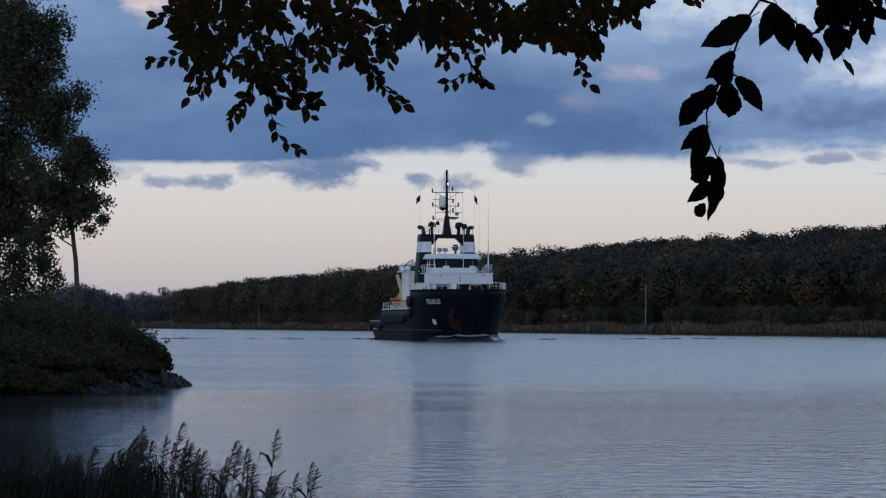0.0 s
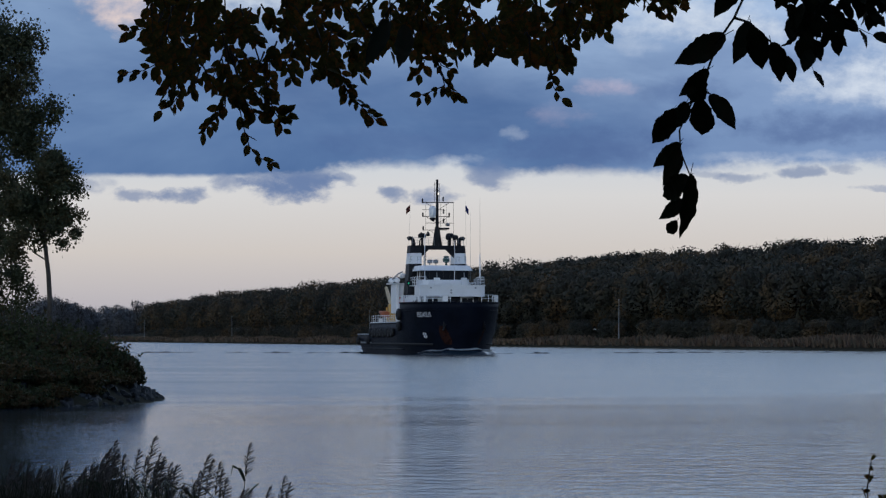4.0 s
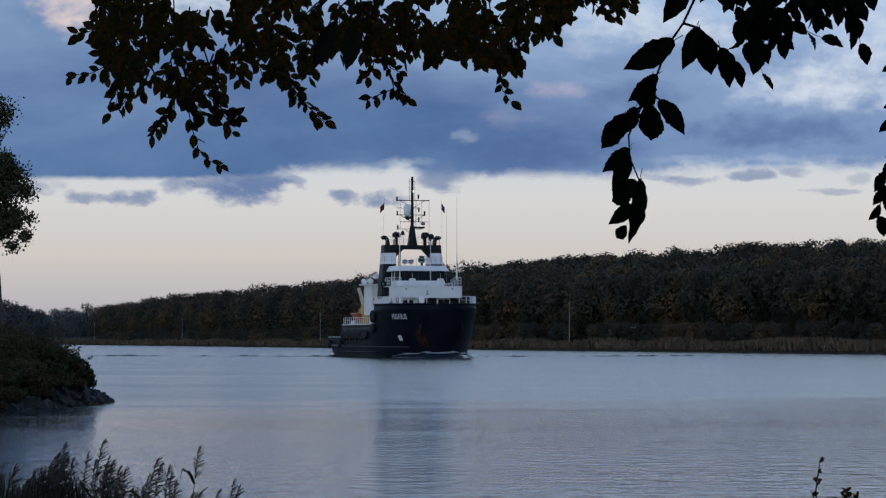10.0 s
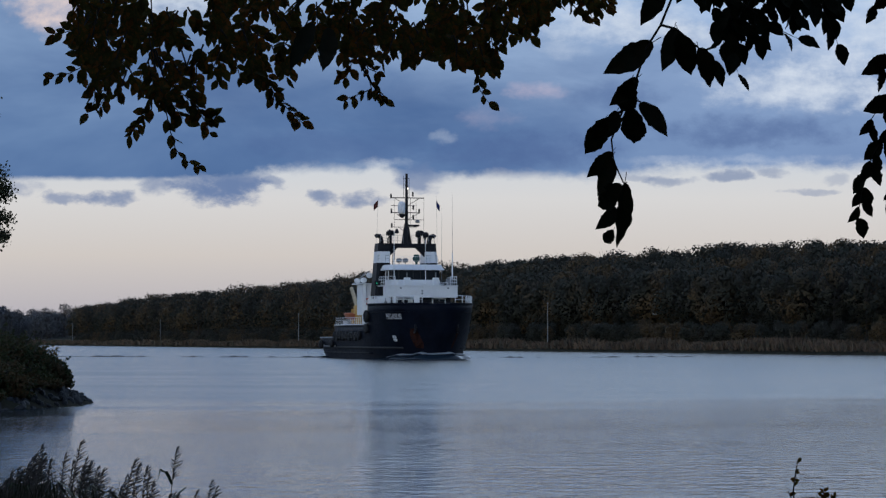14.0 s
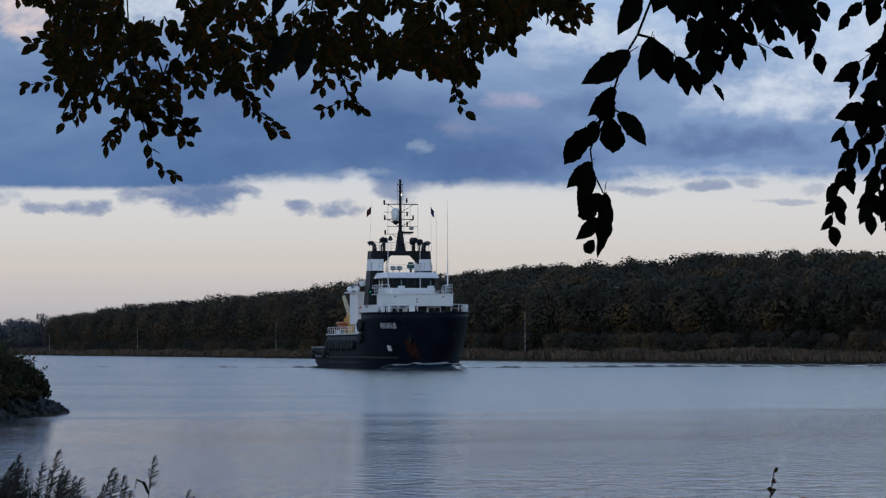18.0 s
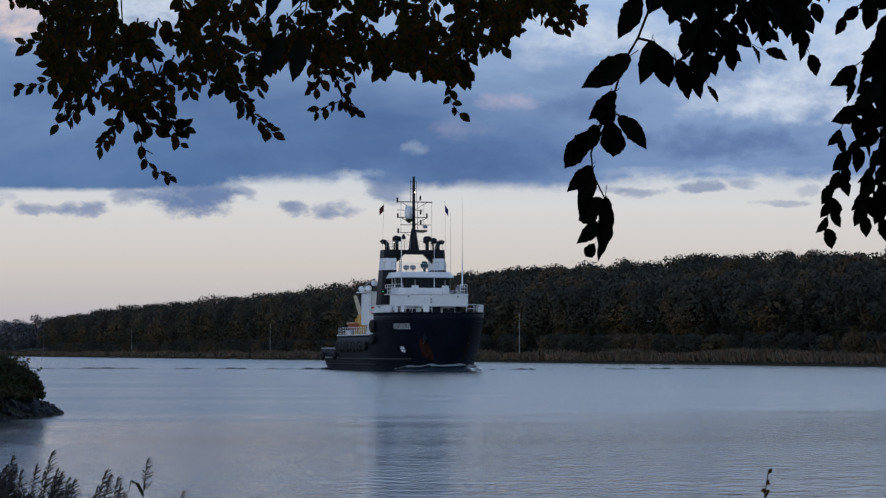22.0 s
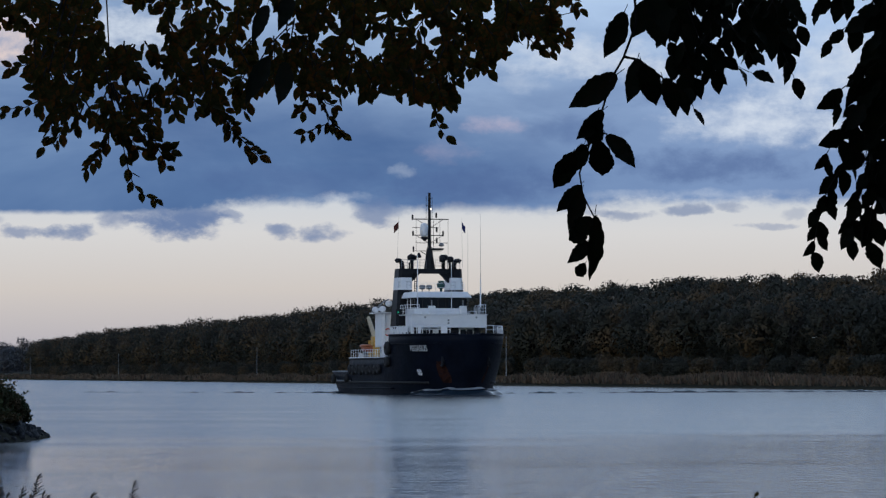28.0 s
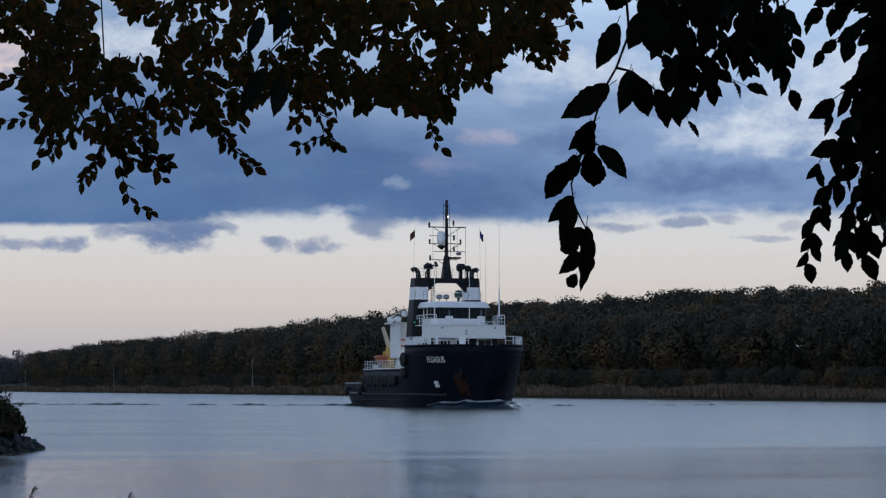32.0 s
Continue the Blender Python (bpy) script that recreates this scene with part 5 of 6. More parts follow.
# ---- the beech whose branches hang over the eye ----
def leaf_mesh(name, material, seed, nick=0.0):
    """A beech leaf of length 1 along -y from its stalk: pointed oval, folded along its rib, with slightly wavy sides."""
    rng = np.random.default_rng(seed)
    bm = bmesh.new()
    n = 15
    rib, left, right = [], [], []
    bend = rng.uniform(-0.22, 0.22)
    for i in range(n):
        t = i / (n - 1)
        w = 0.31 * math.sin(math.pi * t ** 0.92) ** 0.8 if 0 < i < n - 1 else 0.0
        z = bend * t * t
        x = 0.05 * math.sin(t * 3)
        rib.append(bm.verts.new((x, -t, z)))
        if w:
            c = 1 - nick * rng.uniform(0, 1)
            left.append(bm.verts.new((x - w * rng.uniform(0.93, 1.05) * c, -t + 0.04, z + 0.3 * w * rng.uniform(0.5, 1.2))))
            right.append(bm.verts.new((x + w * rng.uniform(0.9, 1.06) * (1 - nick * rng.uniform(0, 0.8)), -t + 0.04, z + 0.3 * w * rng.uniform(0.5, 1.2))))
    for side, flip in ((left, False), (right, True)):
        line = [rib[0]] + side + [rib[-1]]
        for i in range(n - 1):
            vs = [rib[i], line[i], line[i + 1], rib[i + 1]]
            vs = [v for q, v in enumerate(vs) if v not in vs[:q]]
            if len(vs) > 2:
                bm.faces.new(vs[::-1] if flip else vs)
    tube(bm, [(0, 0.16, 0.03), (0, 0, 0)], 0.012, None, 3)
    return mesh_of(bm, name, material)


_right, _up = _first.to_3x3() @ Vector((1, 0, 0)), _first.to_3x3() @ Vector((0, 1, 0))
_back = _first.to_3x3() @ Vector((0, 0, 1))


def leaf_pose(a, b, spin, width=1.0):
    """From the stalk end a to the tip b, turned by spin about its length."""
    a, b = Vector(a), Vector(b)
    y = (a - b).normalized()
    x = y.cross(_back).normalized()
    x = Matrix.Rotation(spin, 3, y) @ x
    z = x.cross(y)
    L = (a - b).length
    m = Matrix((x * L * width, y * L, z * L)).transposed().to_4x4()
    return Matrix.Translation(a) @ m


BEECHES = [leaf_mesh("leaf", BEECH, i) for i in range(7)]
SHADED = [leaf_mesh("leaf", SHADELEAF, 30 + i, 0.12) for i in range(6)]
leaf_rng = np.random.default_rng(2024)


def sprig(tree, path, d, leaves, size, meshes, spread=1.0, gap=0.4, thick=1.0, droop=0.45, d1=None):
    """A hanging twig with leaves on both sides; path: sight lines of the opening view. Its origin is where it hangs."""
    d1 = d if d1 is None else d1
    n = len(path)
    pts = [spot(u, w, d + (d1 - d) * i / (n - 1)) for i, (u, w) in enumerate(path)]
    fine = []
    for a, b in zip(pts, pts[1:]):
        fine += [a.lerp(b, q / 3) for q in range(3)]
    fine.append(pts[-1])
    o = pts[0]
    ob = part("twig", tube(bmesh.new(), [p - o for p in fine], 0.0035 * thick * d / 11, 0.0012 * d / 11, 4), TWIG, tree)
    ob.location = o
    px = d / _focal
    total = sum((b - a).length for a, b in zip(fine, fine[1:]))
    for i in range(leaves):
        s = total * (1 - (1 - gap) * (i + leaf_rng.uniform(0, 0.8)) / max(1, leaves))
        if i == 0:
            s = total
        for a, b in zip(fine, fine[1:]):
            if s <= (b - a).length:
                break
            s -= (b - a).length
        p = a.lerp(b, min(1, s / (b - a).length))
        d_ = (b - a).normalized()
        side = d_.cross(_back).normalized() * (1 if i % 2 else -1) * math.tan(leaf_rng.uniform(0.35, 1.25)) * spread
        way = (d_ + side).normalized()
        way = (way - Vector((0, 0, 1)) * droop * leaf_rng.uniform(0.3, 1.3) + _back * leaf_rng.uniform(-0.5, 0.5)).normalized()
        L = size * px * leaf_rng.uniform(0.75, 1.2)
        st = p + way * L * 0.15
        lf = part("leaf", meshes[leaf_rng.integers(len(meshes))], None, ob)
        lf.matrix_basis = Matrix.Translation(-o) @ leaf_pose(st, st + way * L, leaf_rng.normal(0, 0.55))
    return ob


def build_canopy():
    foot = Vector((3.2, -1.5, 0.45))
    tree = root("beech_tree", "beech with dark green and browning leaves overhanging the bank", "tree", at=(0, 0, 0))
    part("trunk", tube(bmesh.new(), [foot - Vector((0, 0, 0.4)), foot + Vector((0.1, 0.2, 1.5)), foot + Vector((0, 0.6, 3.5)), foot + Vector((-0.4, 1.2, 6.0)), foot + Vector((-0.5, 1.3, 9.0))], 0.26, 0.09, 12), BARK, tree, smooth=True)
    fork = foot + Vector((-0.1, 0.8, 4.2))
    for u, w, d in ((500, -330, 11), (760, -300, 11.5), (1000, -320, 10.5), (1330, -420, 4.6), (1600, -420, 5.0)):
        e = spot(u, w, d)
        part("limb", tube(bmesh.new(), [fork, fork.lerp(e, 0.4) + Vector((0, 0, 0.5)), fork.lerp(e, 0.75) + Vector((0, 0, 0.35)), e], 0.07, 0.018, 7), BARK, tree, smooth=True)
    rng = np.random.default_rng(4)
    c = np.stack([rng.uniform(-4, 9, 5200), rng.uniform(-7, 10, 5200), rng.uniform(4.2, 9.5, 5200)], -1)
    part("crown", from_arrays("crown", *cards(c, 0.28, rng), BEECH), None, tree)
    B = lambda path, n, size=27, d=11.0, **kw: sprig(tree, path, d, round(n * 1.1), size * 0.82, BEECHES, **kw)
    # the outer twigs of the far-reaching boughs
    B([(400, -200), (345, -20), (325, 20), (292, 30), (272, 32)], 9, 27, gap=0.72)
    B([(400, -200), (360, -40), (338, 60), (322, 92), (302, 102), (266, 106)], 13, 26, gap=0.6)
    B([(420, -150), (372, 20), (355, 95), (348, 125), (346, 160)], 18, 27, gap=0.62)
    B([(400, 20), (372, 110), (368, 140), (352, 165), (336, 170)], 9, 27, gap=0.45)
    B([(440, -150), (450, 40), (455, 105), (470, 150), (478, 195), (490, 235), (508, 256), (537, 267)], 15, 27, gap=0.55, droop=0.7)
    B([(455, 60), (470, 110), (448, 150), (428, 185), (410, 208)], 17, 26, gap=0.35, droop=0.6)
    B([(440, 20), (452, 90), (470, 140), (492, 165), (502, 180)], 12, 34, gap=0.5, droop=0.6)
    B([(450, 60), (470, 110), (505, 140), (540, 172), (562, 182)], 15, 27, gap=0.35)
    B([(500, 60), (520, 120), (532, 170), (545, 190), (548, 205)], 11, 27, gap=0.4, droop=0.6)
    B([(600, 0), (628, 80), (650, 118), (676, 152), (700, 176), (716, 190)], 22, 27, gap=0.3)
    B([(620, 20), (645, 90), (660, 128), (664, 150)], 12, 26, gap=0.3, droop=0.6)
    B([(760, -40), (786, 50), (800, 85), (792, 105), (776, 108)], 12, 25, gap=0.45)
    B([(800, -20), (812, 60), (830, 92), (850, 100)], 11, 25, gap=0.4)
    B([(800, 60), (832, 112), (836, 128), (812, 138), (790, 146)], 8, 24, gap=0.5, droop=0.9)
    B([(820, 80), (838, 122), (850, 135), (860, 150)], 6, 23, gap=0.5, droop=0.7)
    B([(870, -60), (885, 10), (896, 50), (902, 78)], 16, 27, gap=0.3)
    B([(940, -60), (955, 10), (966, 45), (970, 70)], 14, 27, gap=0.3, droop=0.6)
    B([(1000, -60), (1012, 30), (1022, 85), (1026, 108), (1028, 130), (1041, 149)], 14, 25, gap=0.3)
    B([(1030, -60), (1045, 20), (1052, 60), (1052, 75)], 14, 27, gap=0.3, droop=0.6)
    B([(1080, -120), (1095, -40), (1112, 10), (1117, 30)], 8, 27, gap=0.4, droop=0.9)
    B([(1060, -240), (1120, -100), (1190, -60), (1235, -62), (1275, -72)], 8, 22, gap=0.35)
    B([(1100, -160), (1160, -60), (1195, -20), (1206, -4)], 14, 25, gap=0.3, droop=0.6)
    B([(1130, -160), (1190, -60), (1216, -20), (1226, -2)], 12, 25, gap=0.3, droop=0.7)
    # the body of the boughs: short sprays at all slants, with gaps that the sky shows through
    fu = (255, 285, 305, 330, 360, 400, 450, 500, 540, 590, 640, 690, 740, 800, 850, 890, 920, 940, 965, 1000, 1040, 1065, 1100, 1130, 1150, 1190, 1225, 1260)
    fw = (-70, -40, 5, 55, 95, 112, 115, 105, 90, 105, 95, 80, 45, 50, 55, 72, 60, 35, 62, 78, 80, 48, 38, 15, -40, -30, -8, -75)
    gaps = ((487, -42, 62, 34), (268, 0, 34, 42), (724, -48, 24, 48), (768, 38, 20, 12), (672, 56, 20, 20), (520, 55, 16, 30), (428, 62, 12, 20), (600, -75, 26, 12), (930, -20, 16, 14), (1120, -60, 18, 18))
    done = 0
    for i in range(900):
        u = 252 + (i * 0.6180339 % 1.0) * 1010
        low = float(np.interp(u, fu, fw))
        w = -165 + (low + 160) * leaf_rng.uniform(0, 1) ** 0.9
        a = leaf_rng.uniform(-1.2, 1.2)
        ln = leaf_rng.uniform(40, 75)
        e = (u + math.sin(a) * ln * 0.7, min(low + 8, w + math.cos(a) * ln * 0.55))
        if any(((p - x) / rx) ** 2 + ((q - y) / ry) ** 2 < 1 for x, y, rx, ry in gaps for p, q in ((u, w), e, ((u + e[0]) / 2, (w + e[1]) / 2))):
            continue
        B([(u - math.sin(a) * 8, w - 22), (u + math.sin(a) * ln * 0.3, w + math.cos(a) * ln * 0.2), e], 9, leaf_rng.uniform(24, 31), leaf_rng.uniform(10.2, 12.2), gap=0.0, spread=1.2)
        done += 1
        if done == 285:
            break
    # loose sprays that thin the edge out
    for i in range(40):
        u = 318 + (i * 0.6180339 % 1.0) * 770
        low = float(np.interp(u, fu, fw))
        w, a, ln = low + leaf_rng.uniform(-25, 26 if u < 700 else 6), leaf_rng.uniform(-1.1, 1.1), leaf_rng.uniform(34, 55)
        B([(u - math.sin(a) * 12, w - 40), (u + math.sin(a) * ln * 0.2, w - 10), (u + math.sin(a) * ln * 0.6, w + math.cos(a) * ln * 0.35)], 5, leaf_rng.uniform(24, 30), leaf_rng.uniform(10.4, 11.6), gap=0.2)
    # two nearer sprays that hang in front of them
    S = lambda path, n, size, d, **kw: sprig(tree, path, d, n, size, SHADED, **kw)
    o = spot(760, -330, 5.2)
    tw = part("twig", tube(bmesh.new(), [spot(u, w, 5.2) - o for u, w in ((760, -330), (775, -140), (770, -40), (740, -10), (722, 20))], 0.002, 0.001, 5), TWIG, tree)
    tw.location = o
    for i, (u0, w0, u1, w1, sp) in enumerate(((738, 12, 696, 90, 0.3), (768, 20, 750, 106, 0.2), (735, -80, 708, -20, 0.3), (775, -100, 755, -35, 0.1))):
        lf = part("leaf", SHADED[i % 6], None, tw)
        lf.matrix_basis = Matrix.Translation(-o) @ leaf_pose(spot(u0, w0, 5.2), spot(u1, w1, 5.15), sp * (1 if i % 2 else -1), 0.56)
    # the near spray that swings
    near = near_spray(tree)
    mid = [S([(1420, -420), (1440, -150), (1470, -60), (1480, 20), (1490, 100)], 14, 40, 6.5, droop=0.9, spread=0.7), S([(1440, -420), (1460, -120), (1500, -20), (1550, 20), (1590, 40)], 14, 40, 6.5, droop=0.9, spread=0.7),
           S([(1420, -420), (1430, -140), (1440, -40), (1455, 40)], 12, 40, 6.5, droop=0.9, spread=0.7), S([(1460, -420), (1500, -150), (1520, -60), (1520, 35)], 14, 40, 6.5, droop=0.9, spread=0.7), S([(1480, -420), (1540, -170), (1580, -80), (1640, -20), (1668, 45)], 12, 38, 6.5, droop=0.9, spread=0.7), S([(1330, -420), (1400, -200), (1420, -90), (1412, -70)], 4, 72, 5.0, droop=1.2, gap=0.7)]
    side = [S(p, n, size, 5.6, gap=0.35, droop=0.9, spread=0.75) for p, n, size in (([(1960, -300), (1800, -160), (1745, -110), (1708, -82)], 9, 48), ([(1960, -250), (1830, -80), (1775, -55), (1735, -30)], 9, 46), ([(1960, -200), (1840, 0), (1785, 40), (1740, 72)], 10, 48),
            ([(1960, -150), (1850, 60), (1790, 110), (1738, 160), (1718, 190)], 13, 48), ([(1850, 80), (1765, 190), (1732, 240), (1714, 290), (1706, 335), (1700, 355)], 13, 40), ([(1900, 60), (1830, 170), (1796, 230), (1780, 285), (1772, 325)], 15, 46), ([(1900, 0), (1850, 120), (1818, 220), (1808, 300), (1802, 330)], 12, 46),
            ([(1900, -250), (1810, -170), (1770, -140), (1750, -110)], 8, 46), ([(1900, -60), (1820, 20), (1790, 90), (1775, 140)], 10, 46))]
    for i in range(20):
        u, w, a = leaf_rng.uniform(1800, 1900), -150 + 24 * i, leaf_rng.uniform(-1.0, 0.5)
        if w < 260:
            side.append(S([(u + 50, w - 70), (u + math.sin(a) * 20, w - 10), (u + math.sin(a) * 45, w + 35)], 8, 47, leaf_rng.uniform(5.4, 6.2), gap=0.1, droop=0.8, spread=0.8))
    mu, mw = (1405, 1432, 1446, 1470, 1492, 1512, 1545, 1575, 1610, 1645, 1668, 1690), (-140, -60, 50, 85, 88, 30, 45, 20, 0, 0, 30, -60)
    for i in range(50):
        u = 1400 + (i * 0.6180339 % 1.0) * 270
        low = float(np.interp(u, mu, mw))
        w, a = -160 + (low + 130) * leaf_rng.uniform(0, 1) ** 0.8, leaf_rng.uniform(-1.0, 1.0)
        mid.append(S([(u - math.sin(a) * 20, w - 40), (u + math.sin(a) * 15, w - 10), (u + math.sin(a) * 35, w + 22)], 6, 36, leaf_rng.uniform(6.2, 7.0), gap=0.0, spread=0.8, droop=0.9))
    return near, mid, side


def near_spray(tree):
    """The spray of large leaves nearest to the eye, leaf by leaf."""
    d = 4.5
    o = spot(1330, -420, d)
    paths = [[(1330, -420), (1372, -190), (1372, -60), (1345, 0), (1318, 40), (1298, 95), (1272, 150), (1250, 200), (1253, 240), (1272, 285), (1262, 340)], [(1345, 0), (1372, 8), (1408, 40), (1440, 75)], [(1272, 150), (1235, 165)], [(1285, 130), (1305, 135)]]
    bm = bmesh.new()
    for p in paths:
        tube(bm, [spot(u, w, d) - o for u, w in p], 0.0022, 0.001, 5)
    ob = part("twig", bm, TWIG, tree)
    ob.location = o
    i = 0
    for u0, w0, u1, w1 in ((1330, 30, 1238, 82), (1300, 92, 1246, 138), (1290, 95, 1262, 160), (1368, 8, 1344, 82), (1376, 14, 1396, 100), (1410, 42, 1432, 116), (1438, 66, 1451, 114), (1303, 136, 1346, 201), (1288, 142, 1286, 220), (1262, 150, 1236, 200), (1245, 162, 1194, 229), (1240, 162, 1214, 205), (1250, 222, 1203, 266), (1250, 232, 1218, 298), (1268, 282, 1210, 320), (1255, 322, 1216, 358), (1248, 360, 1224, 388), (1271, 276, 1255, 396), (1352, -80, 1308, 0), (1395, -120, 1420, -30), (1372, -170, 1330, -95)):
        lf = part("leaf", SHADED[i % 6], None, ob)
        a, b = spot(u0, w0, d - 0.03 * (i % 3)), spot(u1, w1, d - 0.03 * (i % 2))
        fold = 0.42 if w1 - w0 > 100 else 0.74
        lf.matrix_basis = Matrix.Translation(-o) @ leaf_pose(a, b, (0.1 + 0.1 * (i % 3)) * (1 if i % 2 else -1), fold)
        i += 1
    return ob


# ---- foreground reeds and shoots ----
def reed_kind(i):
    rng = np.random.default_rng(100 + i)
    ob = root("reed", "common reed with drooping brown seed head by the water", "reed", "reeds on the near bank")
    H = 1.0
    lean = rng.uniform(0.02, 0.12)
    part("stem", tube(bmesh.new(), [(0, 0, -1.2), (lean * 0.3, 0, 0.4), (lean, 0, H)], 0.0065, 0.003, 5), REEDSTEM, ob)
    bm = bmesh.new()
    for j in range(48):
        t = j / 47
        a = rng.uniform(0, 6.28)
        z = H - 0.04 + 0.26 * t
        r = 0.05 * math.sin(math.pi * (0.2 + 0.75 * t))
        x0 = lean + lean * 0.25 * t + 0.02 * t * t
        tube(bm, [(x0, 0, z), (x0 + 0.02 + math.cos(a) * r * 0.8, math.sin(a) * r * 0.8, z + 0.02), (x0 + 0.026 + math.cos(a) * r * 1.1, math.sin(a) * r * 1.1, z + 0.026)], 0.0038, 0.002, 3)
    tube(bm, [(lean, 0, H), (lean * 1.25 + 0.02, 0, H + 0.23)], 0.004, 0.002, 3)
    part("panicle", bm, PANICLE, ob)
    for j in range(6):
        a = rng.uniform(-0.8, 0.8) + (math.pi if j % 2 else 0)
        z = 0.22 + 0.14 * j
        L = rng.uniform(0.28, 0.45)
        bm = bmesh.new()
        rows = []
        for q in range(6):
            t = q / 5
            w = 0.014 * math.sin(math.pi * (0.15 + 0.85 * t) ** 0.8) + 0.0005
            c = Vector((lean * z + math.cos(a) * L * 0.7 * t, math.sin(a) * L * 0.7 * t, z + L * (0.75 * t - 0.75 * t ** 2.5 * rng.uniform(0.4, 1.0))))
            s = Vector((-math.sin(a), math.cos(a), 0.3)) * w
            rows.append((bm.verts.new(c - s), bm.verts.new(c + s)))
        for (a0, a1), (b0, b1) in zip(rows, rows[1:]):
            bm.faces.new((a0, a1, b1, b0))
        part("leaf_blade", bm, REEDLEAF, ob)
    return ob


def build_reeds():
    rng = np.random.default_rng(8)
    kinds = [reed_kind(i) for i in range(5)]
    used = set()
    heads = [(490, 768), (308, 758), (252, 762), (278, 790), (330, 790), (385, 788), (415, 798), (455, 815), (440, 800), (540, 838), (556, 828), (515, 845), (470, 830), (355, 815), (300, 780), (240, 800), (215, 810), (190, 830), (160, 800), (400, 820)]
    for u in range(-10, 545, 8):
        top = 795 + 22 * math.sin(u * 0.05) + (45 if u > 420 else 0) + (-10 if 220 < u < 340 else 15)
        heads.append((u + rng.uniform(-4, 4), top + abs(rng.normal(0, 32)) + 8))
        if u < 240:
            heads += [(u + rng.uniform(-4, 4), top + 20 + q * 22 + rng.uniform(-8, 8)) for q in range(3)]
        if u < 380:
            heads.append((u + rng.uniform(-4, 4), top + abs(rng.normal(0, 40)) + 25))
    for i, (u, w) in enumerate(heads):
        d = rng.uniform(19.5, 23.0)
        s = rng.uniform(0.75, 1.05)
        p = spot(u, w, d)
        z = p.z - 1.2 * s
        m = Matrix.LocRotScale((p.x - 0.1 * s, p.y, z), Euler((rng.uniform(-0.06, 0.06), rng.uniform(-0.08, 0.05), rng.uniform(-0.6, 0.6))), (s, s, s))
        k = i % 5
        if k in used:
            c = copy_thing(kinds[k], m)
            c.scale = (s, s, s)
        else:
            used.add(k)
            kinds[k].matrix_basis = m


def build_reed_bed():
    """Dark sedge and reed leaves that fill the corner of the near bank."""
    rng = np.random.default_rng(19)
    n = 1500
    u = -60 + 560 * rng.uniform(0, 1, n) ** 1.35
    top = 796 + np.clip(u - 300, 0, 400) * 0.3 + 14 * np.sin(u * 0.11) + rng.exponential(52, n)
    d = rng.uniform(16.5, 19.0, n)
    tips = np.array([tuple(spot(a, b, c)) for a, b, c in zip(u, top, d)])
    base = tips + np.stack([rng.normal(0, 0.36, n) - 0.12, rng.normal(0, 0.1, n), np.full(n, -1.5)], -1)
    mid = tips * 0.55 + base * 0.45 + rng.normal(0, 0.015, (n, 3))
    w = np.stack([rng.uniform(0.003, 0.009, n), rng.normal(0, 0.004, n), np.zeros(n)], -1)
    v = np.stack([base - w, base + w, mid + w, tips, mid - w], 1).reshape(-1, 3)
    i = np.arange(n)[:, None] * 5
    ob = new("sedge_bed", from_arrays("sedge_bed", v, np.concatenate([i + [[0, 1, 2]], i + [[0, 2, 4]], i + [[4, 2, 3]]]), SEDGE))
    tagged(ob, "dense dark sedge and reed leaves at the water's edge", "reeds", kind="stuff")


def build_shoots():
    """A young shrub that shows its tips at the foot of the view."""
    rng = np.random.default_rng(61)
    d = 14.0
    o = spot(1600, 1010, d)
    ob = root("shrub", "young shrub with a few small leaves on thin stems", "shrub", at=o)
    for path, n in (([(1600, 1010), (1588, 900), (1584, 840), (1592, 785)], 9), ([(1605, 1010), (1600, 900), (1575, 840)], 6), ([(1610, 1010), (1625, 900), (1640, 835)], 34), ([(1612, 1010), (1640, 890), (1660, 850)], 22), ([(1608, 1010), (1610, 890), (1612, 850)], 16)):
        pts = [spot(u, w, d) - o for u, w in path]
        st = part("stem", tube(bmesh.new(), pts, 0.006, 0.002, 5), TWIG, ob)
        for i in range(n):
            t = rng.uniform(0.55, 1.0) * (len(pts) - 1)
            q = min(int(t), len(pts) - 2)
            a = pts[q].lerp(pts[q + 1], t - q)
            b = a + (_right * rng.uniform(-1, 1) + _up * rng.uniform(-0.3, 0.9)).normalized() * rng.uniform(0.016, 0.032)
            lf = part("leaf", BEECHES[i % 7], None, st)
            lf.matrix_basis = leaf_pose(a, b, rng.normal(0, 0.7))


def build_gull(name_pose):
    ob = root("gull", "small white gull flying low over the canal", "bird", "gulls over the canal")
    part("body", lathe(bmesh.new(), [(0.015, -0.16), (0.04, -0.08), (0.05, 0.02), (0.035, 0.1), (0.01, 0.15)], pose(0, 0, 0, -90, 0, 0), 8), GULL, ob, smooth=True)
    for s in (1, -1):
        bm = bmesh.new()
        v = [bm.verts.new(p) for p in ((0.03 * s, 0.05, 0.015), (0.2 * s, 0.07, 0.1), (0.42 * s, -0.02, 0.04), (0.2 * s, -0.04, 0.09), (0.03 * s, -0.06, 0.015))]
        bm.faces.new(v if s > 0 else v[::-1])
        w = part("wing", bm, GULL, ob)
        w.modifiers.new("feathers", "SOLIDIFY").thickness = 0.012
    ob.matrix_world = name_pose
    return ob


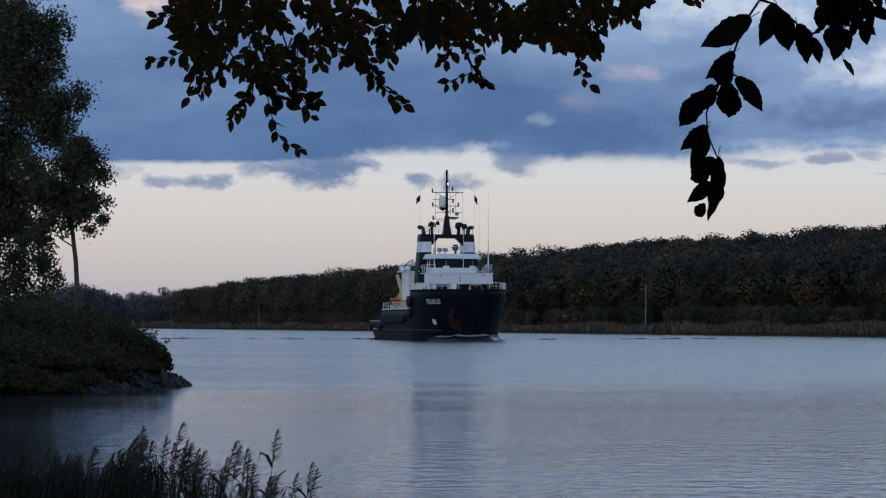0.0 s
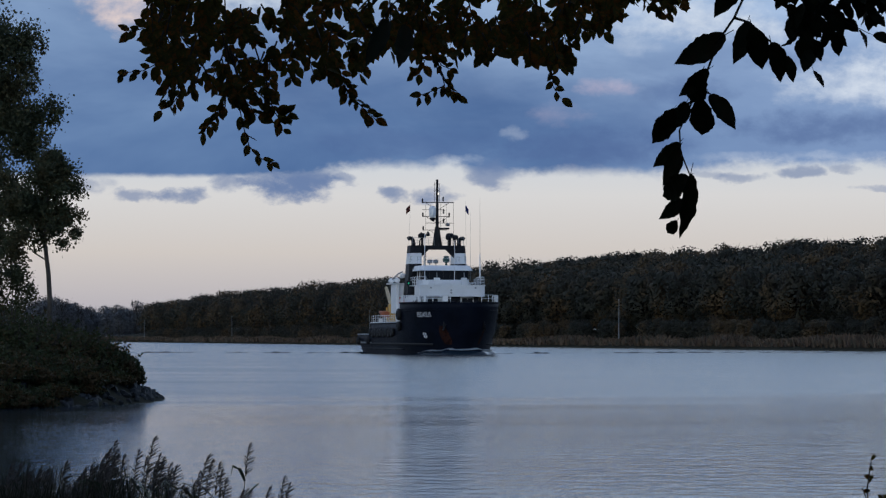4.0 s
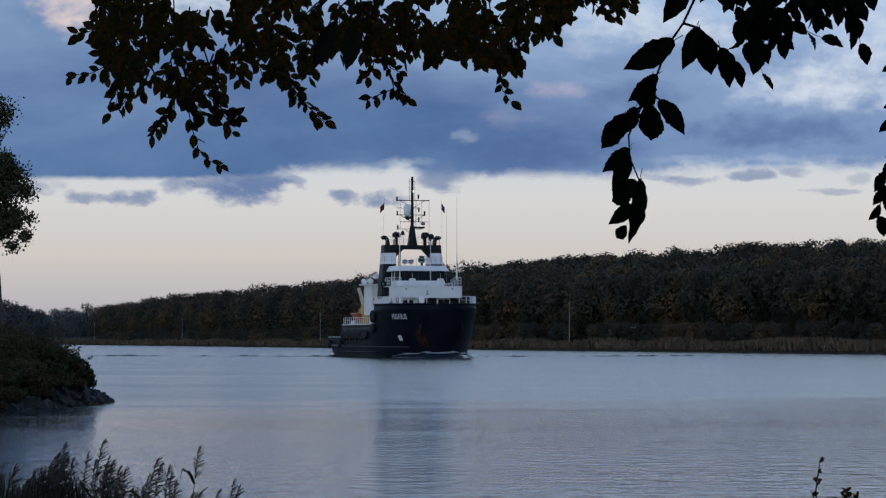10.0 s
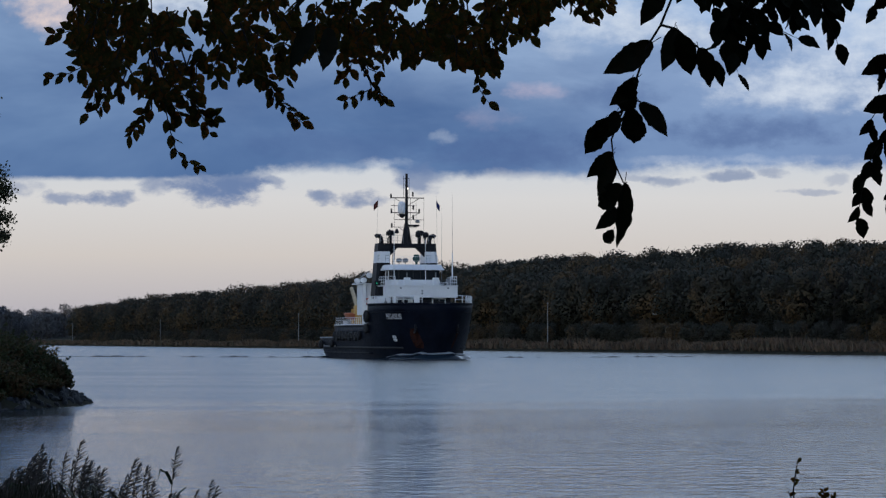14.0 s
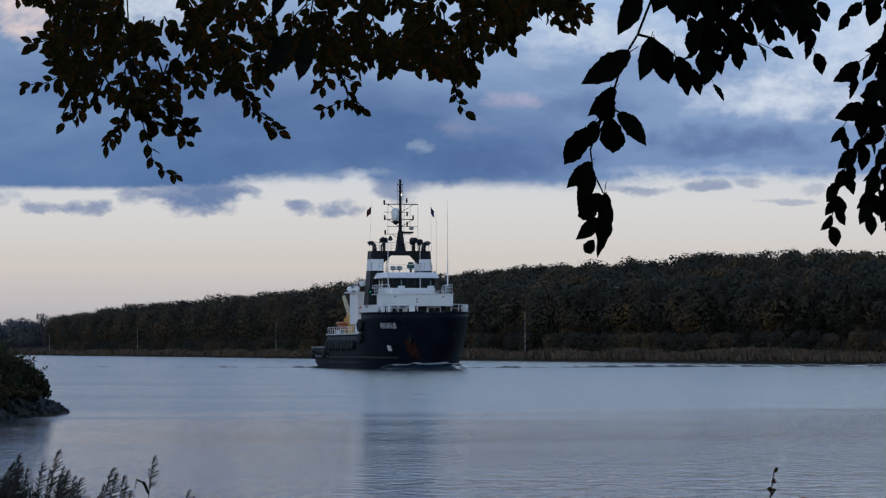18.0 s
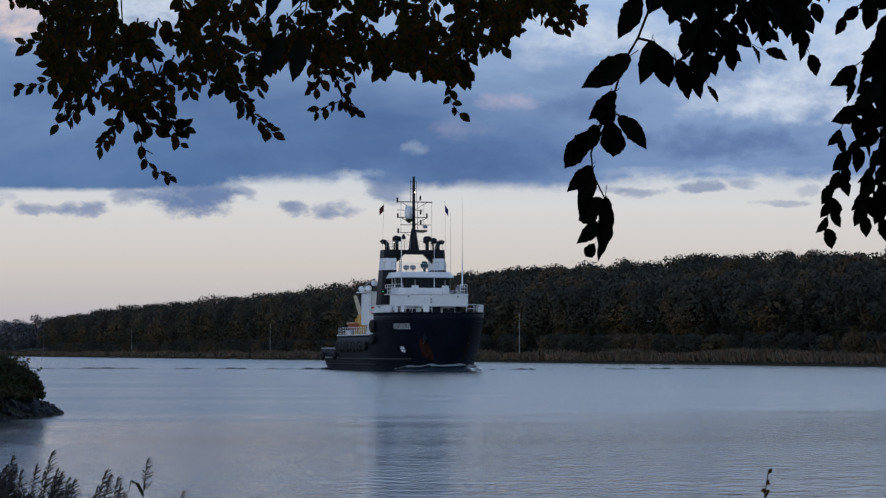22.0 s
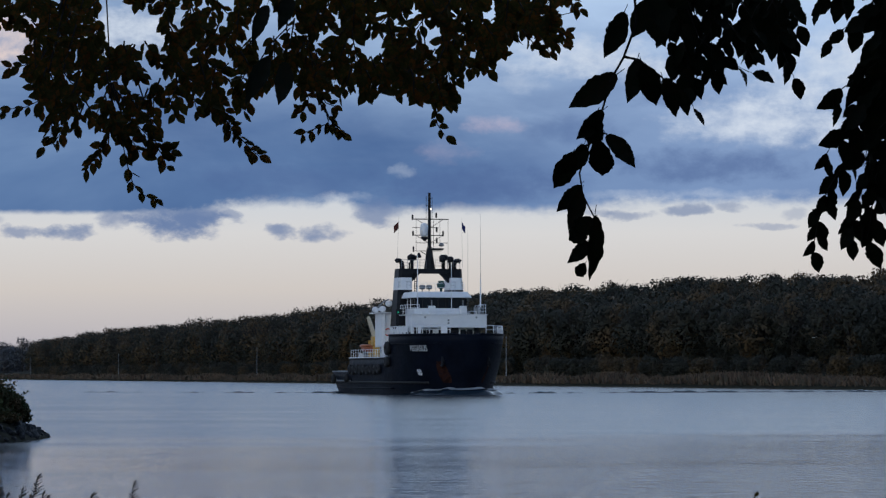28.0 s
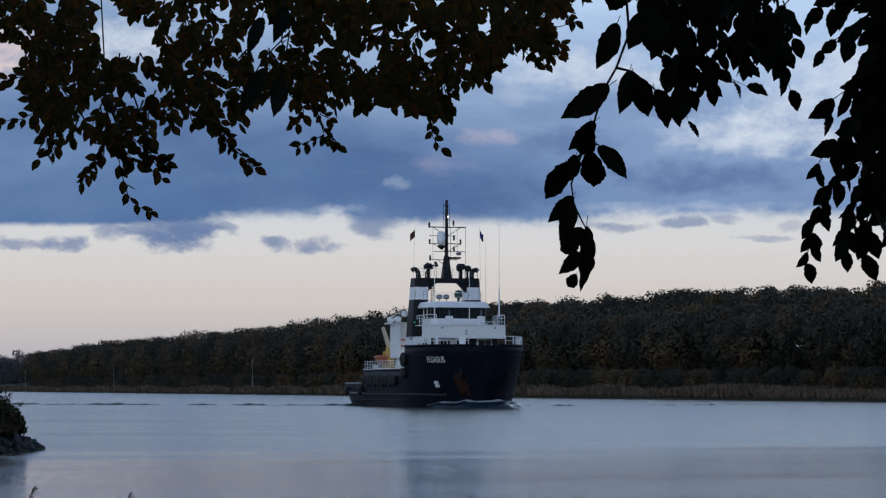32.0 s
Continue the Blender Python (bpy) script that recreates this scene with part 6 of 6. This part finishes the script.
# ---- build ----
build_ground()
water = build_water()
build_far_woods()
build_far_reeds()
build_lamp_posts()
build_spit()
build_riprap()
build_spit_plants()
build_unseen_woods()
build_spit_trees()
tug = build_ship()
near_twig, mid_twigs, side_twigs = build_canopy()
build_reeds()
build_reed_bed()
build_shoots()
gulls = [build_gull(pose(300, 500, 20)), build_gull(pose(320, 420, 8))]


def swing(ob, rows):
    """Sway of a hanging twig: degrees sideways about the line of sight and about the cross line, and how far it sinks."""
    base = ob.matrix_basis.copy()
    axis, cross = _back, _right
    walk(ob, [(t, Matrix.Translation((0, 0, -drop)) @ base @ Matrix.Rotation(radians(a), 4, axis) @ Matrix.Rotation(radians(b), 4, cross)) for t, a, b, drop in rows])


def motions():
    """Everything that moves."""
    walk(tug, [(t, pose(82.0, y - 1.0, -0.12, 0, 0.25 * math.sin(t * 0.9), 180)) for t, y in ((0, 388.0), (3.5, 379.0), (8, 368.6), (12, 360.0), (16.5, 350.6), (21, 340.6), (25.5, 330.7), (28.5, 324.0), (32, 316.2))])
    for ob, d, rows in ((gulls[0], 430.0, ((0, 1000, 560), (9, 1230, 556), (13, 1320, 530), (16.5, 1344, 483), (17.5, 1318, 447), (19, 1294, 510), (24, 1480, 520), (32, 1900, 480))), (gulls[1], 330.0, ((0, 2500, 590), (20, 2200, 560), (28, 1850, 548), (29.5, 1650, 541), (30.7, 1618, 531), (32, 1672, 501)))):
        walk(ob, [(t, Matrix.Translation(spot(u, w, d)) @ pose(0, 0, 0, 0, 12 * math.sin(t), -40)) for t, u, w in rows])
    walk(water, [(0, pose(0, 0, 0)), (16, pose(-2.6, -3.2, 0)), (32, pose(-5.2, -6.4, 0))])
    # the near spray: how far it is blown sideways, how far it sinks, and its lean, in millimetres at its own length
    base = near_twig.matrix_basis.copy()
    mm = 4.5 / _focal
    walk(near_twig, [(t, Matrix.Translation(_right * ((x - lean * 1.23) * mm + 0.0157 * min(1, t / 24)) - _up * ((drop + min(6, t)) * mm)) @ base @ Matrix.Rotation(math.atan(lean / 360), 4, _back)) for t, x, drop, lean in (
        (0, 0, 0, 0), (1, 0, 1, 9), (2, 3, 4, 9), (3, 7, 4, 6), (3.5, 5, 4, 2), (4.5, -2, 2, -10), (5.5, -8, 0, -14), (6, -5, 2, -2), (6.5, 8, 9, 8),
        (7, 20, 15, 15), (7.5, 25, 16, 18), (8, 20, 13, 17), (8.5, 13, 11, 15), (9, 6, 9, 8), (9.5, 2, 7, 3), (10, 2, 5, -4), (10.5, -1, 3, 5),
        (11, 7, 5, 19), (11.5, 19, 11, 21), (12, 23, 14, 25), (12.5, 21, 14, 26), (13, 14, 14, 20), (13.5, 4, 9, 12), (14, 2, 8, 13),
        (14.5, 6, 7, 15), (16.5, 13, 11, 23), (17, 4, 8, 20), (17.5, 2, 8, 18), (18, 2, 8, 19), (18.5, 10, 10, 19), (19, 12, 10, 21),
        (20, 14, 12, 20), (21, 9, 12, 15), (22, 10, 12, 20), (23, 13, 12, 22), (24, 8, 8, 19), (25, 3, 7, 17), (25.5, 2, 7, 19), (27.5, 12, 4, 33),
        (28, 10, 5, 28), (28.5, 3, 4, 25), (29, -3, 0, 22), (30, 1, 3, 20), (31, 9, 6, 25), (32, 5, 3, 26),
    )])
    for i, ob in enumerate(mid_twigs):
        swing(ob, [(t * 0.8, 0.35 * math.sin(t * 1.05 + i), 0.0, -0.006 * min(1, t / 6)) for t in range(0, 41, 2)])
    for i, ob in enumerate(side_twigs):
        swing(ob, [(t * 0.8, 0.7 * math.sin(t * 0.75 + i * 0.3), 0.3 * math.sin(t * 0.6 + i), 0.0) for t in range(0, 41, 2)])


motions()
